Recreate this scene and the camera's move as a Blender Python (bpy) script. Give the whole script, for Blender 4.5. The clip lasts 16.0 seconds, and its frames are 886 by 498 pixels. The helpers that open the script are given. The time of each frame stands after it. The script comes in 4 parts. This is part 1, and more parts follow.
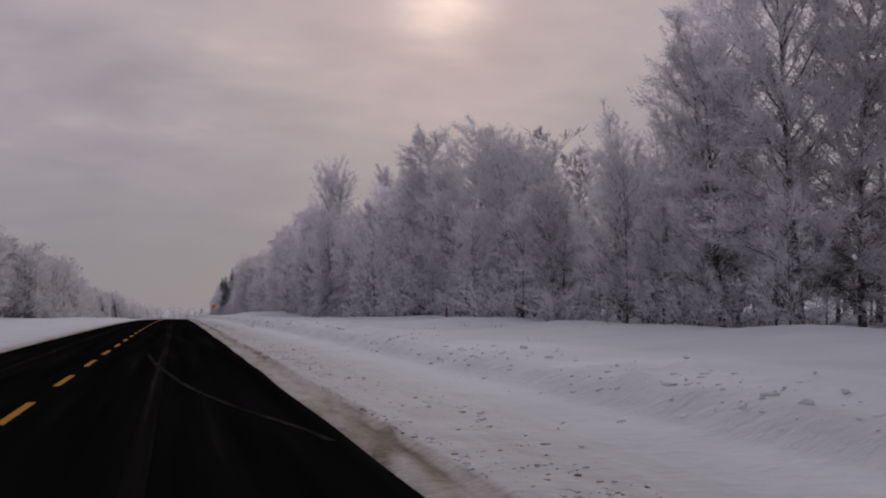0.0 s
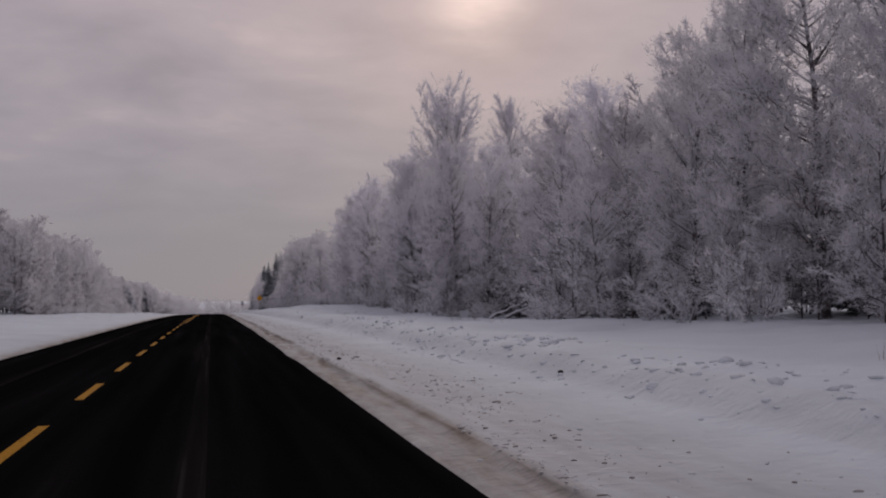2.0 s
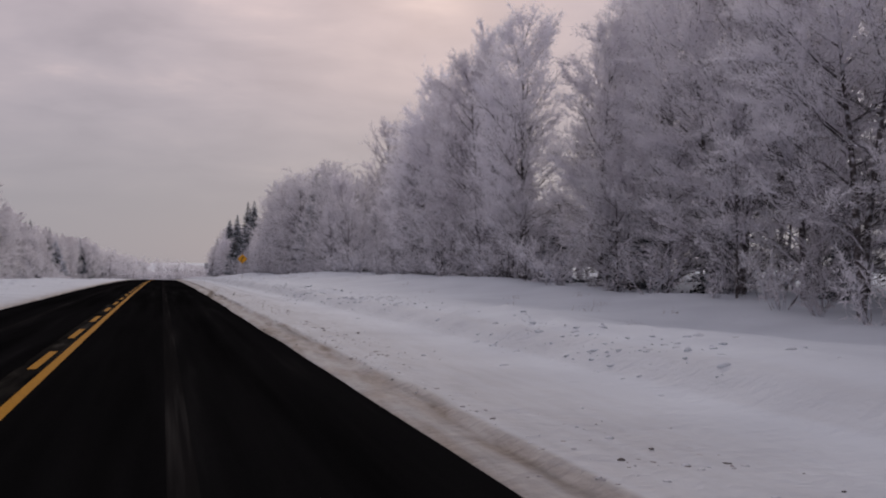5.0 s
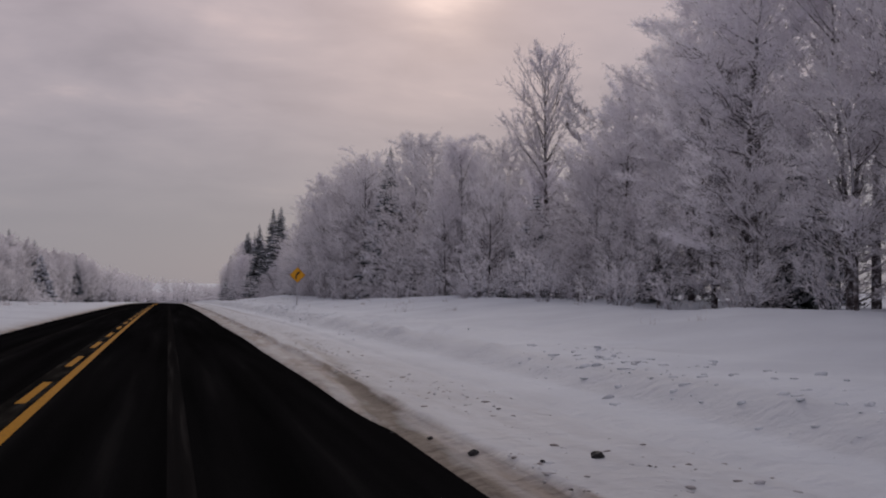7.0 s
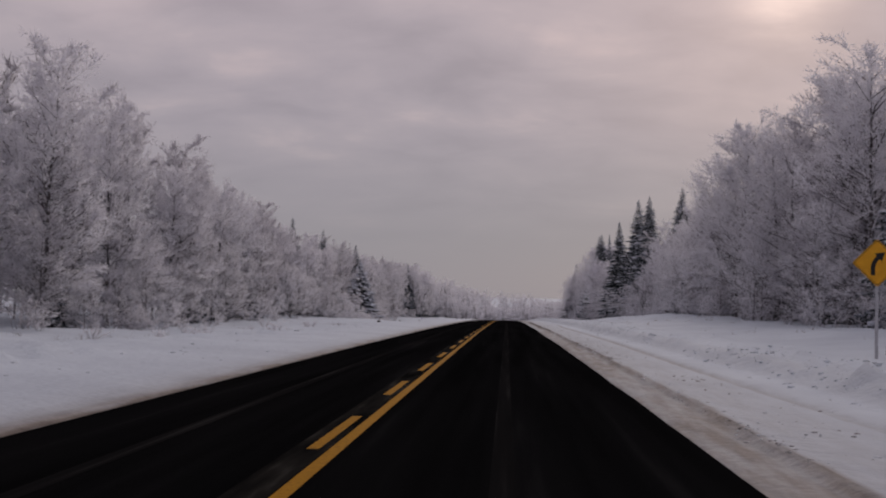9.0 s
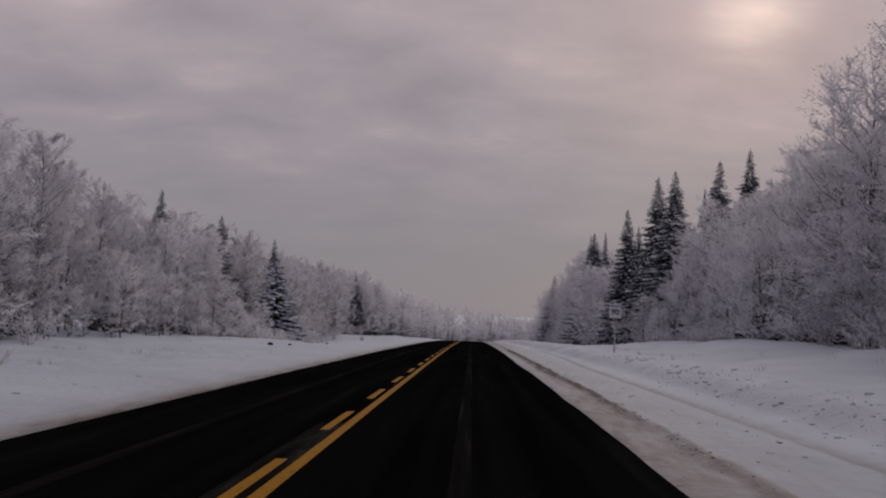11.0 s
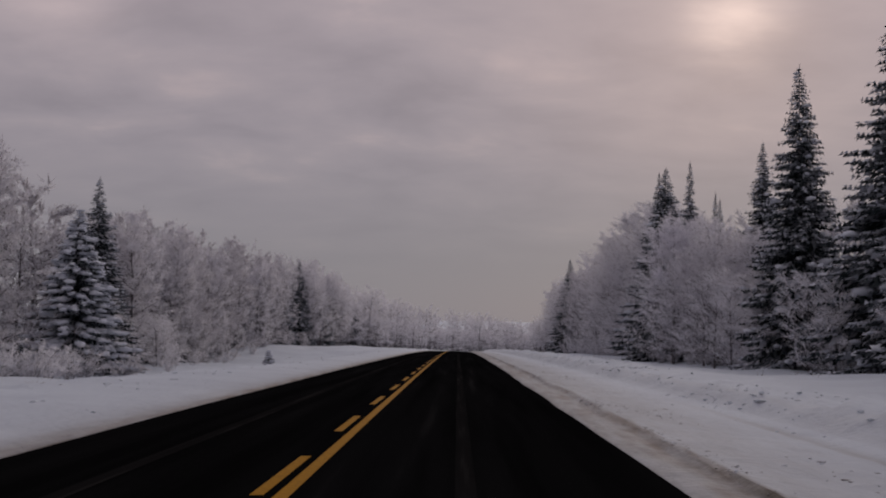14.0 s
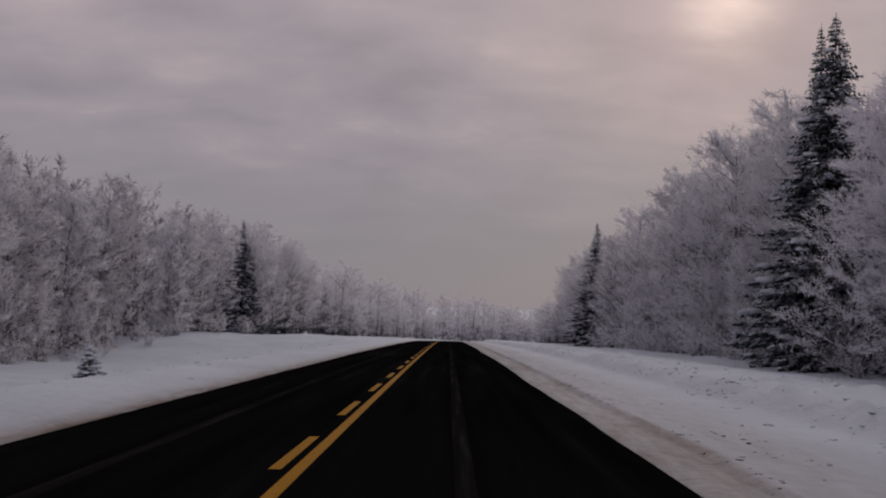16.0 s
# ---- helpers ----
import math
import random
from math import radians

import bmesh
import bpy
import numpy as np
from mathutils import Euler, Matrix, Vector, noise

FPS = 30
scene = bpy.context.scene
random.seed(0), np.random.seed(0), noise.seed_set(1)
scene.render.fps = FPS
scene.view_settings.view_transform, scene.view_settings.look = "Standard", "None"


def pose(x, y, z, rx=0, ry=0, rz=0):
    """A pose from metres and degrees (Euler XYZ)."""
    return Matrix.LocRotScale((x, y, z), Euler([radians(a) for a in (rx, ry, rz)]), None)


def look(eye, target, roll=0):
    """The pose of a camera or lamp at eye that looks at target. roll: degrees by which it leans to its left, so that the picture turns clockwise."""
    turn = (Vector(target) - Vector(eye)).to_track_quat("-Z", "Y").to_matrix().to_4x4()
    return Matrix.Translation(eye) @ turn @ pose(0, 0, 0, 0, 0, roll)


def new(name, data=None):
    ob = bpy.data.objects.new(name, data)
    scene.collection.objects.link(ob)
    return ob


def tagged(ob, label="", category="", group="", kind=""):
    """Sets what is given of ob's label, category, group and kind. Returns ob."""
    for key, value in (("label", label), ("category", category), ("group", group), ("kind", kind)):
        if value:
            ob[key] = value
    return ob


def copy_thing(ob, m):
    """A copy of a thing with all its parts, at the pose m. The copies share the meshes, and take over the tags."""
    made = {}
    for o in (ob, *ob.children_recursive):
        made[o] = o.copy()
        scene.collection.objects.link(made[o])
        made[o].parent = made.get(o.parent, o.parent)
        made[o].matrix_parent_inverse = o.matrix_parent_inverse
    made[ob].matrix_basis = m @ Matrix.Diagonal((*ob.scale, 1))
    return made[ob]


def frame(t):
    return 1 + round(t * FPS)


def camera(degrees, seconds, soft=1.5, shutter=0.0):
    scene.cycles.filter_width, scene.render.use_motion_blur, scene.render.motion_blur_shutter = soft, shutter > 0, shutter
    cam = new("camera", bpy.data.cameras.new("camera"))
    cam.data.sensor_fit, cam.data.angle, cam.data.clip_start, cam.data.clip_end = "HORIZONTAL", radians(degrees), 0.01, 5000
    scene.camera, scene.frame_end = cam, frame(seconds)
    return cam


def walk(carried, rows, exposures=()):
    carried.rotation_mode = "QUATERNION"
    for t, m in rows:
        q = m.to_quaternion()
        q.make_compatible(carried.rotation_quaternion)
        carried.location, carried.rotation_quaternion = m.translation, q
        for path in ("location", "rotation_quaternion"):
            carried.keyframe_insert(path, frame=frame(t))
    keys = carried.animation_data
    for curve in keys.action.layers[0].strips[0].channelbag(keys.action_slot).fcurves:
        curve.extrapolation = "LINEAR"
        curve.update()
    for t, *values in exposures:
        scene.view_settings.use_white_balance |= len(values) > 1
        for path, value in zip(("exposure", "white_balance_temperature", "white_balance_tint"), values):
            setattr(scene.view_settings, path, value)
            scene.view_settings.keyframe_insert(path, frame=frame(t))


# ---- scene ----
cam = camera(45.24, 16.0, soft=2.0)
CREST = 16000.0  # radius of the long, gentle hill that the road runs over
EYE = 1.35


def road_z(y):
    """Height of the road's middle: a long crest that levels out beyond the bend."""
    if y < -150:
        return -150 ** 2 / (2 * CREST) + (y + 150) * 150 / CREST
    if y < 640:
        return -y * y / (2 * CREST)
    far = min(y - 640, 500)
    return -640 ** 2 / (2 * CREST) - 640 / CREST * (far - far * far / 1000)


def road_x(y):
    """Sideways shift of the road: straight, then a bend to the right."""
    return 0.0 if y < 520 else (min(y, 800) - 520) ** 2 / 1100 + max(y - 800, 0) * 0.5


# seconds, sideways, ahead, yaw, pitch and roll against the road
ROWS = [
    (0, 1.97, -2.24, -14.14, 2.80, -0.76),
    (0.5, 1.95, 9.64, -14.33, 3.41, 0.62),
    (1, 1.98, 21.43, -14.07, 3.38, 0.11),
    (1.5, 1.98, 32.96, -12.75, 2.93, -0.51),
    (2, 1.80, 44.16, -12.31, 2.53, -0.87),
    (2.5, 1.68, 55.36, -12.80, 1.45, -0.65),
    (3, 1.59, 66.70, -13.26, 0.48, -0.16),
    (3.5, 1.58, 78.31, -13.97, 0.40, -0.33),
    (4, 1.55, 90.00, -14.53, 0.35, 0.23),
    (6.5, 1.49, 145.09, -14.68, 2.25, 0.79),
    (7, 1.53, 156.63, -14.46, 2.33, 0.83),
    (7.5, 1.54, 168.25, -12.19, 2.34, 0.92),
    (7.7, 1.55, 172.90, -9.40, 2.17, 0.90),
    (8, 1.55, 179.88, -2.52, 1.85, 0.77),
    (8.2, 1.57, 184.49, 0.62, 1.99, 0.82),
    (8.5, 1.60, 191.42, 3.52, 2.31, 0.84),
    (9, 1.66, 202.84, 3.50, 3.02, 1.21),
    (9.5, 1.77, 214.12, 3.12, 4.01, 1.65),
    (12, 1.67, 269.31, 1.01, 4.24, 1.80),
    (12.5, 1.67, 280.07, 0.84, 4.35, 1.59),
    (13, 1.64, 290.90, 0.99, 4.44, 1.29),
    (13.5, 1.60, 301.54, 1.10, 4.51, 1.24),
    (14, 1.55, 312.02, 0.89, 4.72, 1.22),
    (14.5, 1.52, 322.51, 0.72, 5.10, 0.92),
    (15, 1.50, 332.95, 0.54, 4.74, 0.61),
    (15.5, 1.45, 343.34, 0.59, 3.98, 1.25),
    (16, 1.46, 353.78, 0.42, 4.19, 1.67),
]
walk(cam, [(t, pose(x, y, road_z(y) + EYE, 90 + pitch - math.degrees(y / CREST), 0, yaw) @ pose(0, 0, 0, 0, 0, roll)) for t, x, y, yaw, pitch, roll in ROWS],
     exposures=((0.0, -0.01), (1.0, 0.0), (2.5, 0.02), (3.0, 0.22), (3.5, 0.33), (4.0, 0.40), (7.0, 0.14), (7.5, 0.10), (8.5, 0.16), (9.0, 0.11), (9.5, 0.0), (12.5, -0.16), (14.0, -0.18), (16.0, -0.15)))

# ---- world, sun ----
SUN_AZ, SUN_EL = radians(14.4), radians(15.4)
SUN_DIR = Vector((math.sin(SUN_AZ) * math.cos(SUN_EL), math.cos(SUN_AZ) * math.cos(SUN_EL), math.sin(SUN_EL)))

RENT_DIR = Vector((math.sin(radians(-21.5)) * math.cos(radians(16)), math.cos(radians(-21.5)) * math.cos(radians(16)), math.sin(radians(16))))


def node(tree, kind, **values):
    n = tree.nodes.new(kind)
    for key, value in values.items():
        n.inputs[key].default_value = value
    return n


def ramp(tree, source, stops, mode="LINEAR"):
    n = tree.nodes.new("ShaderNodeValToRGB")
    n.color_ramp.interpolation = mode
    while len(n.color_ramp.elements) < len(stops):
        n.color_ramp.elements.new(0.5)
    for e, (at, colour) in zip(n.color_ramp.elements, stops):
        e.position = at
        e.color = (*colour, 1) if len(colour) == 3 else colour
    tree.links.new(source, n.inputs[0])
    return n


def maths(tree, op, a, b=None, c=None):
    n = tree.nodes.new("ShaderNodeMath")
    n.operation = op
    for k, v in enumerate((a, b, c)):
        if v is None:
            continue
        if isinstance(v, (int, float)):
            n.inputs[k].default_value = v
        else:
            tree.links.new(v, n.inputs[k])
    return n.outputs[0]


def mix(tree, fac, a, b, blend="MIX"):
    n = tree.nodes.new("ShaderNodeMix")
    n.data_type, n.blend_type = "RGBA", blend
    for k, v in ((0, fac), (6, a), (7, b)):
        if isinstance(v, (int, float)):
            n.inputs[k].default_value = v
        elif isinstance(v, tuple):
            n.inputs[k].default_value = (*v, 1)
        else:
            tree.links.new(v, n.inputs[k])
    return n.outputs[2]


def build_world():
    world = bpy.data.worlds.new("overcast_sky")
    scene.world = world
    world.use_nodes = True
    t = world.node_tree
    t.nodes.clear()
    co = t.nodes.new("ShaderNodeTexCoord")
    sep = t.nodes.new("ShaderNodeSeparateXYZ")
    t.links.new(co.outputs["Generated"], sep.inputs[0])
    grad = ramp(t, sep.outputs[2], [(0.0, (0.250, 0.240, 0.272)), (0.05, (0.262, 0.248, 0.278)), (0.14, (0.335, 0.302, 0.333)),
                                    (0.27, (0.415, 0.358, 0.384)), (1.0, (0.345, 0.325, 0.365))])
    # layered banks of cloud, drawn out towards the horizon
    up = maths(t, "ADD", sep.outputs[2], 0.26)
    flat = t.nodes.new("ShaderNodeCombineXYZ")
    t.links.new(maths(t, "MULTIPLY", maths(t, "DIVIDE", sep.outputs[0], up), 0.75), flat.inputs[0])
    t.links.new(maths(t, "DIVIDE", sep.outputs[1], up), flat.inputs[1])
    clouds = node(t, "ShaderNodeTexNoise", Scale=4.0, Detail=5.0, Roughness=0.52, Distortion=0.25)
    t.links.new(flat.outputs[0], clouds.inputs["Vector"])
    tone = ramp(t, clouds.outputs[0], [(0.30, (0.84, 0.84, 0.87)), (0.48, (0.97, 0.963, 0.985)), (0.60, (1.06, 1.04, 1.045)), (0.72, (1.27, 1.20, 1.16))])
    hidden = ramp(t, sep.outputs[2], [(0.03, (0, 0, 0)), (0.16, (1, 1, 1))])
    sky = mix(t, hidden.outputs[0], grad.outputs[0], mix(t, 1.0, grad.outputs[0], tone.outputs[0], "MULTIPLY"))
    # the sun behind the cloud: a wide warm glow and a small bright break
    dot = t.nodes.new("ShaderNodeVectorMath")
    dot.operation = "DOT_PRODUCT"
    dot.inputs[1].default_value = SUN_DIR
    t.links.new(co.outputs["Generated"], dot.inputs[0])
    close = maths(t, "MAXIMUM", dot.outputs["Value"], 0.0)
    wide = maths(t, "MULTIPLY", maths(t, "POWER", close, 60.0), hidden.outputs[0])
    ragged = node(t, "ShaderNodeTexNoise", Scale=5.0, Detail=5.0, Roughness=0.5, Distortion=0.15)
    t.links.new(flat.outputs[0], ragged.inputs["Vector"])
    rift = ramp(t, ragged.outputs[0], [(0.36, (0.30, 0.30, 0.30)), (0.64, (1, 1, 1))])
    tight = maths(t, "MULTIPLY", maths(t, "POWER", close, 1100.0), rift.outputs[0])
    # a paler rent in the cloud further round
    dot2 = t.nodes.new("ShaderNodeVectorMath")
    dot2.operation = "DOT_PRODUCT"
    dot2.inputs[1].default_value = RENT_DIR
    t.links.new(co.outputs["Generated"], dot2.inputs[0])
    rent = maths(t, "MULTIPLY", maths(t, "POWER", maths(t, "MAXIMUM", dot2.outputs["Value"], 0.0), 900.0), rift.outputs[0])
    sky = mix(t, wide, sky, (0.115, 0.066, 0.036), "ADD")
    sky = mix(t, tight, sky, (0.48, 0.355, 0.28), "ADD")
    sky = mix(t, rent, sky, (0.16, 0.115, 0.10), "ADD")
    air = t.nodes.new("ShaderNodeTexSky")
    air.sky_type, air.sun_disc, air.sun_elevation, air.sun_rotation = "NISHITA", False, SUN_EL, SUN_AZ
    clear = mix(t, 1.0, air.outputs[0], (0.06, 0.06, 0.06), "MULTIPLY")
    out = mix(t, 0.025, sky, clear)
    bg = node(t, "ShaderNodeBackground", Strength=1.0)
    t.links.new(out, bg.inputs[0])
    t.links.new(bg.outputs[0], t.nodes.new("ShaderNodeOutputWorld").inputs[0])


build_world()
sun_data = bpy.data.lights.new("sun", "SUN")
sun_data.energy, sun_data.angle, sun_data.color = 0.9, radians(24), (1.0, 0.88, 0.80)
sun = new("sun", sun_data)
sun.matrix_world = look(SUN_DIR * 100, (0, 0, 0))


# ---- materials ----
def material(name, colour, rough=0.85, spec=0.2, metal=0.0):
    m = bpy.data.materials.new(name)
    m.use_nodes = True
    b = m.node_tree.nodes["Principled BSDF"]
    b.inputs["Base Color"].default_value = (*colour, 1)
    b.inputs["Roughness"].default_value = rough
    b.inputs["Specular IOR Level"].default_value = spec
    b.inputs["Metallic"].default_value = metal
    return m, m.node_tree, b


def spots(t, scale, detail=4.0, coord="Object"):
    co = t.nodes.new("ShaderNodeTexCoord")
    n = node(t, "ShaderNodeTexNoise", Scale=scale, Detail=detail)
    t.links.new(co.outputs[coord], n.inputs["Vector"])
    return n.outputs[0]


def drawn_out(t, scale, along, detail=5.0):
    """Noise stretched along the road."""
    co, mp = t.nodes.new("ShaderNodeTexCoord"), t.nodes.new("ShaderNodeMapping")
    mp.inputs["Scale"].default_value = (scale, scale * along, scale)
    n = node(t, "ShaderNodeTexNoise", Scale=1.0, Detail=detail)
    t.links.new(co.outputs["Object"], mp.inputs[0])
    t.links.new(mp.outputs[0], n.inputs["Vector"])
    return n.outputs[0]


def bumped(t, b, height, strength, distance):
    n = node(t, "ShaderNodeBump", Strength=strength, Distance=distance)
    t.links.new(height, n.inputs["Height"])
    t.links.new(n.outputs[0], b.inputs["Normal"])


def make_materials():
    made = {}
    # hoarfrost on twigs: mostly white, some bare brown twigs; the palest copy paints in backlight, the dullest and
    # barest the shade inside the wood
    for key, bare, rime in (("frost", 0.09, 0.87), ("lit_frost", 0.04, 0.97), ("shaded_frost", 0.30, 0.78)):
        m, t, b = material("hoarfrost_" + key, (0.7, 0.72, 0.78), 0.9, 0.1)
        geo = t.nodes.new("ShaderNodeNewGeometry")
        low = rime * 0.86
        twig = ramp(t, geo.outputs["Random Per Island"], [(0.0, (0.14, 0.12, 0.12)), (bare * 0.5, (0.40, 0.38, 0.40)), (bare, (low, low, low * 1.03)), (1.0, (rime, rime, rime * 1.03))])
        info = t.nodes.new("ShaderNodeObjectInfo")
        tint = ramp(t, info.outputs["Random"], [(0.0, (0.80, 0.78, 0.80)), (0.45, (0.97, 0.96, 0.97)), (1.0, (1.04, 1.03, 1.04))])
        shade = mix(t, 1.0, twig.outputs[0], tint.outputs[0], "MULTIPLY")
        t.links.new(shade, b.inputs["Base Color"])
        # ice crystals let part of the light through
        glow = t.nodes.new("ShaderNodeBsdfTranslucent")
        t.links.new(shade, glow.inputs["Color"])
        both = node(t, "ShaderNodeMixShader", Fac=0.56)
        t.links.new(b.outputs[0], both.inputs[1])
        t.links.new(glow.outputs[0], both.inputs[2])
        t.links.new(both.outputs[0], t.nodes["Material Output"].inputs["Surface"])
        made[key] = m
    m, t, b = material("frosted_bark", (0.06, 0.05, 0.05), 0.9, 0.1)
    patch = ramp(t, spots(t, 5.0, 6.0), [(0.40, (0.050, 0.043, 0.043)), (0.52, (0.15, 0.135, 0.14)), (0.64, (0.55, 0.56, 0.60))])
    t.links.new(patch.outputs[0], b.inputs["Base Color"])
    bumped(t, b, spots(t, 18.0), 0.6, 0.03)
    made["bark"] = m
    m, t, b = material("frosted_branch", (0.4, 0.4, 0.43), 0.9, 0.1)
    patch = ramp(t, spots(t, 3.0, 5.0), [(0.36, (0.10, 0.088, 0.09)), (0.56, (0.60, 0.61, 0.67))])
    t.links.new(patch.outputs[0], b.inputs["Base Color"])
    made["branch"] = m
    m, t, b = material("spruce_needles", (0.03, 0.045, 0.045), 0.85, 0.15)
    geo = t.nodes.new("ShaderNodeNewGeometry")
    leaf = ramp(t, geo.outputs["Random Per Island"], [(0.0, (0.020, 0.028, 0.030)), (0.45, (0.050, 0.062, 0.066)), (0.68, (0.15, 0.165, 0.185)), (1.0, (0.52, 0.54, 0.60))])
    t.links.new(leaf.outputs[0], b.inputs["Base Color"])
    made["needles"] = m
    m, t, b = material("snow_on_boughs", (0.76, 0.79, 0.86), 0.9, 0.1)
    geo = t.nodes.new("ShaderNodeNewGeometry")
    lump = ramp(t, geo.outputs["Random Per Island"], [(0.0, (0.42, 0.45, 0.51)), (0.5, (0.72, 0.75, 0.82)), (1.0, (0.85, 0.87, 0.92))])
    t.links.new(lump.outputs[0], b.inputs["Base Color"])
    made["bough_snow"] = m
    # ground snow with sanded slush along the road; some shade is put into the same value
    m, t, b = material("snow", (0.8, 0.82, 0.88), 0.8, 0.15)
    clean = ramp(t, spots(t, 0.35, 6.0), [(0.3, (0.56, 0.61, 0.672)), (0.7, (0.655, 0.712, 0.772))])
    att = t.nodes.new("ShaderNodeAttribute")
    att.attribute_name = "sand_and_shade"
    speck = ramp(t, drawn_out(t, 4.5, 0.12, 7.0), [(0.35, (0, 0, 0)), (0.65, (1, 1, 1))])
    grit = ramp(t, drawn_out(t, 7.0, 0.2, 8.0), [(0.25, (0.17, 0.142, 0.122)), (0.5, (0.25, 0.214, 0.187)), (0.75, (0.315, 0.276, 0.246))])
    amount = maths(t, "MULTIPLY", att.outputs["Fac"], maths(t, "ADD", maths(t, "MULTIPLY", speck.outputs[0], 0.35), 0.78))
    darkened = ramp(t, att.outputs["Fac"], [(0.84, (1, 1, 1)), (1.25, (0.45, 0.42, 0.40))])
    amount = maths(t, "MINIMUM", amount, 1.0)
    t.links.new(mix(t, amount, clean.outputs[0], mix(t, 1.0, grit.outputs[0], darkened.outputs[0], "MULTIPLY")), b.inputs["Base Color"])
    bumps = maths(t, "ADD", spots(t, 1.6, 6.0), maths(t, "MULTIPLY", spots(t, 7.0, 4.0), 0.45))
    bumped(t, b, bumps, 0.55, 0.12)
    made["snow"] = m
    m, t, b = material("snow_clod", (0.7, 0.7, 0.74), 0.85, 0.1)
    geo = t.nodes.new("ShaderNodeNewGeometry")
    clod = ramp(t, geo.outputs["Random Per Island"], [(0.0, (0.12, 0.11, 0.105)), (0.2, (0.30, 0.28, 0.275)), (0.5, (0.50, 0.50, 0.52)), (1.0, (0.66, 0.70, 0.75))])
    t.links.new(clod.outputs[0], b.inputs["Base Color"])
    made["clod"] = m
    m, t, b = material("snow_lump", (0.66, 0.71, 0.77), 0.85, 0.1)
    lump = ramp(t, spots(t, 3.0, 5.0), [(0.3, (0.55, 0.58, 0.62)), (0.7, (0.70, 0.76, 0.82))])
    t.links.new(lump.outputs[0], b.inputs["Base Color"])
    made["lump"] = m
    m, t, b = material("asphalt", (0.012, 0.012, 0.012), 0.95, 0.0)
    sep = t.nodes.new("ShaderNodeSeparateXYZ")
    co = t.nodes.new("ShaderNodeTexCoord")
    t.links.new(co.outputs["Object"], sep.inputs[0])
    streak = node(t, "ShaderNodeTexNoise", Scale=1.0, Detail=6.0)
    mp = t.nodes.new("ShaderNodeMapping")
    mp.inputs["Scale"].default_value = (2.2, 0.06, 1.0)
    t.links.new(co.outputs["Object"], mp.inputs[0])
    t.links.new(mp.outputs[0], streak.inputs["Vector"])
    worn = ramp(t, streak.outputs[0], [(0.35, (0.004, 0.004, 0.0042)), (0.62, (0.0075, 0.0075, 0.0078)), (0.8, (0.018, 0.0175, 0.0175))])
    grain = ramp(t, spots(t, 60.0, 4.0), [(0.3, (0.75, 0.75, 0.75)), (0.7, (1.25, 1.25, 1.25))])
    t.links.new(mix(t, 1.0, worn.outputs[0], grain.outputs[0], "MULTIPLY"), b.inputs["Base Color"])
    bumped(t, b, spots(t, 90.0, 3.0), 0.35, 0.006)
    made["asphalt"] = m
    m, t, b = material("yellow_road_paint", (0.42, 0.21, 0.02), 0.85, 0.04)
    wear = ramp(t, spots(t, 26.0, 6.0), [(0.28, (0.10, 0.058, 0.012)), (0.40, (0.33, 0.155, 0.006)), (0.8, (0.45, 0.215, 0.008))])
    t.links.new(wear.outputs[0], b.inputs["Base Color"])
    made["yellow"] = m
    m, t, b = material("salt_dust", (0.10, 0.095, 0.09), 0.95, 0.0)
    dust = ramp(t, drawn_out(t, 9.0, 0.012, 6.0), [(0.35, (0.008, 0.008, 0.008)), (0.55, (0.011, 0.0105, 0.0105)), (0.72, (0.026, 0.025, 0.024))])
    t.links.new(dust.outputs[0], b.inputs["Base Color"])
    made["dust"] = m
    m, t, b = material("salt_crust", (0.03, 0.03, 0.03), 0.95, 0.0)
    crust = ramp(t, spots(t, 1.2, 4.0), [(0.30, (0.010, 0.010, 0.010)), (0.50, (0.020, 0.0195, 0.0195)), (0.75, (0.040, 0.039, 0.039))])
    t.links.new(crust.outputs[0], b.inputs["Base Color"])
    made["salt"] = m
    m, t, b = material("line_grime", (0.03, 0.03, 0.03), 0.95, 0.0)
    grime = ramp(t, drawn_out(t, 5.0, 0.10, 7.0), [(0.34, (0.006, 0.006, 0.006)), (0.55, (0.018, 0.017, 0.015)), (0.75, (0.050, 0.047, 0.042))])
    t.links.new(grime.outputs[0], b.inputs["Base Color"])
    made["grime"] = m
    m, t, b = material("galvanised_steel", (0.5, 0.5, 0.52), 0.55, 0.4, 0.6)
    zinc = ramp(t, spots(t, 14.0, 5.0), [(0.3, (0.36, 0.36, 0.38)), (0.7, (0.56, 0.56, 0.6))])
    t.links.new(zinc.outputs[0], b.inputs["Base Color"])
    made["steel"] = m
    m, t, b = material("sign_yellow", (0.75, 0.36, 0.015), 0.5, 0.3)
    face = ramp(t, spots(t, 6.0, 5.0), [(0.3, (0.66, 0.31, 0.012)), (0.7, (0.78, 0.38, 0.018))])
    t.links.new(face.outputs[0], b.inputs["Base Color"])
    made["sign_yellow"] = m
    m, t, b = material("sign_white", (0.7, 0.71, 0.74), 0.5, 0.3)
    face = ramp(t, spots(t, 6.0, 5.0), [(0.3, (0.56, 0.57, 0.6)), (0.7, (0.7, 0.71, 0.74))])
    t.links.new(face.outputs[0], b.inputs["Base Color"])
    made["sign_white"] = m
    made["black"] = material("sign_black", (0.012, 0.012, 0.013), 0.5, 0.3)[0]
    m, t, b = material("red_paint", (0.26, 0.035, 0.035), 0.6, 0.3)
    face = ramp(t, spots(t, 8.0, 5.0), [(0.3, (0.10, 0.018, 0.022)), (0.7, (0.19, 0.032, 0.036))])
    t.links.new(face.outputs[0], b.inputs["Base Color"])
    made["red"] = m
    m, t, b = material("dark_box", (0.025, 0.026, 0.03), 0.6, 0.3)
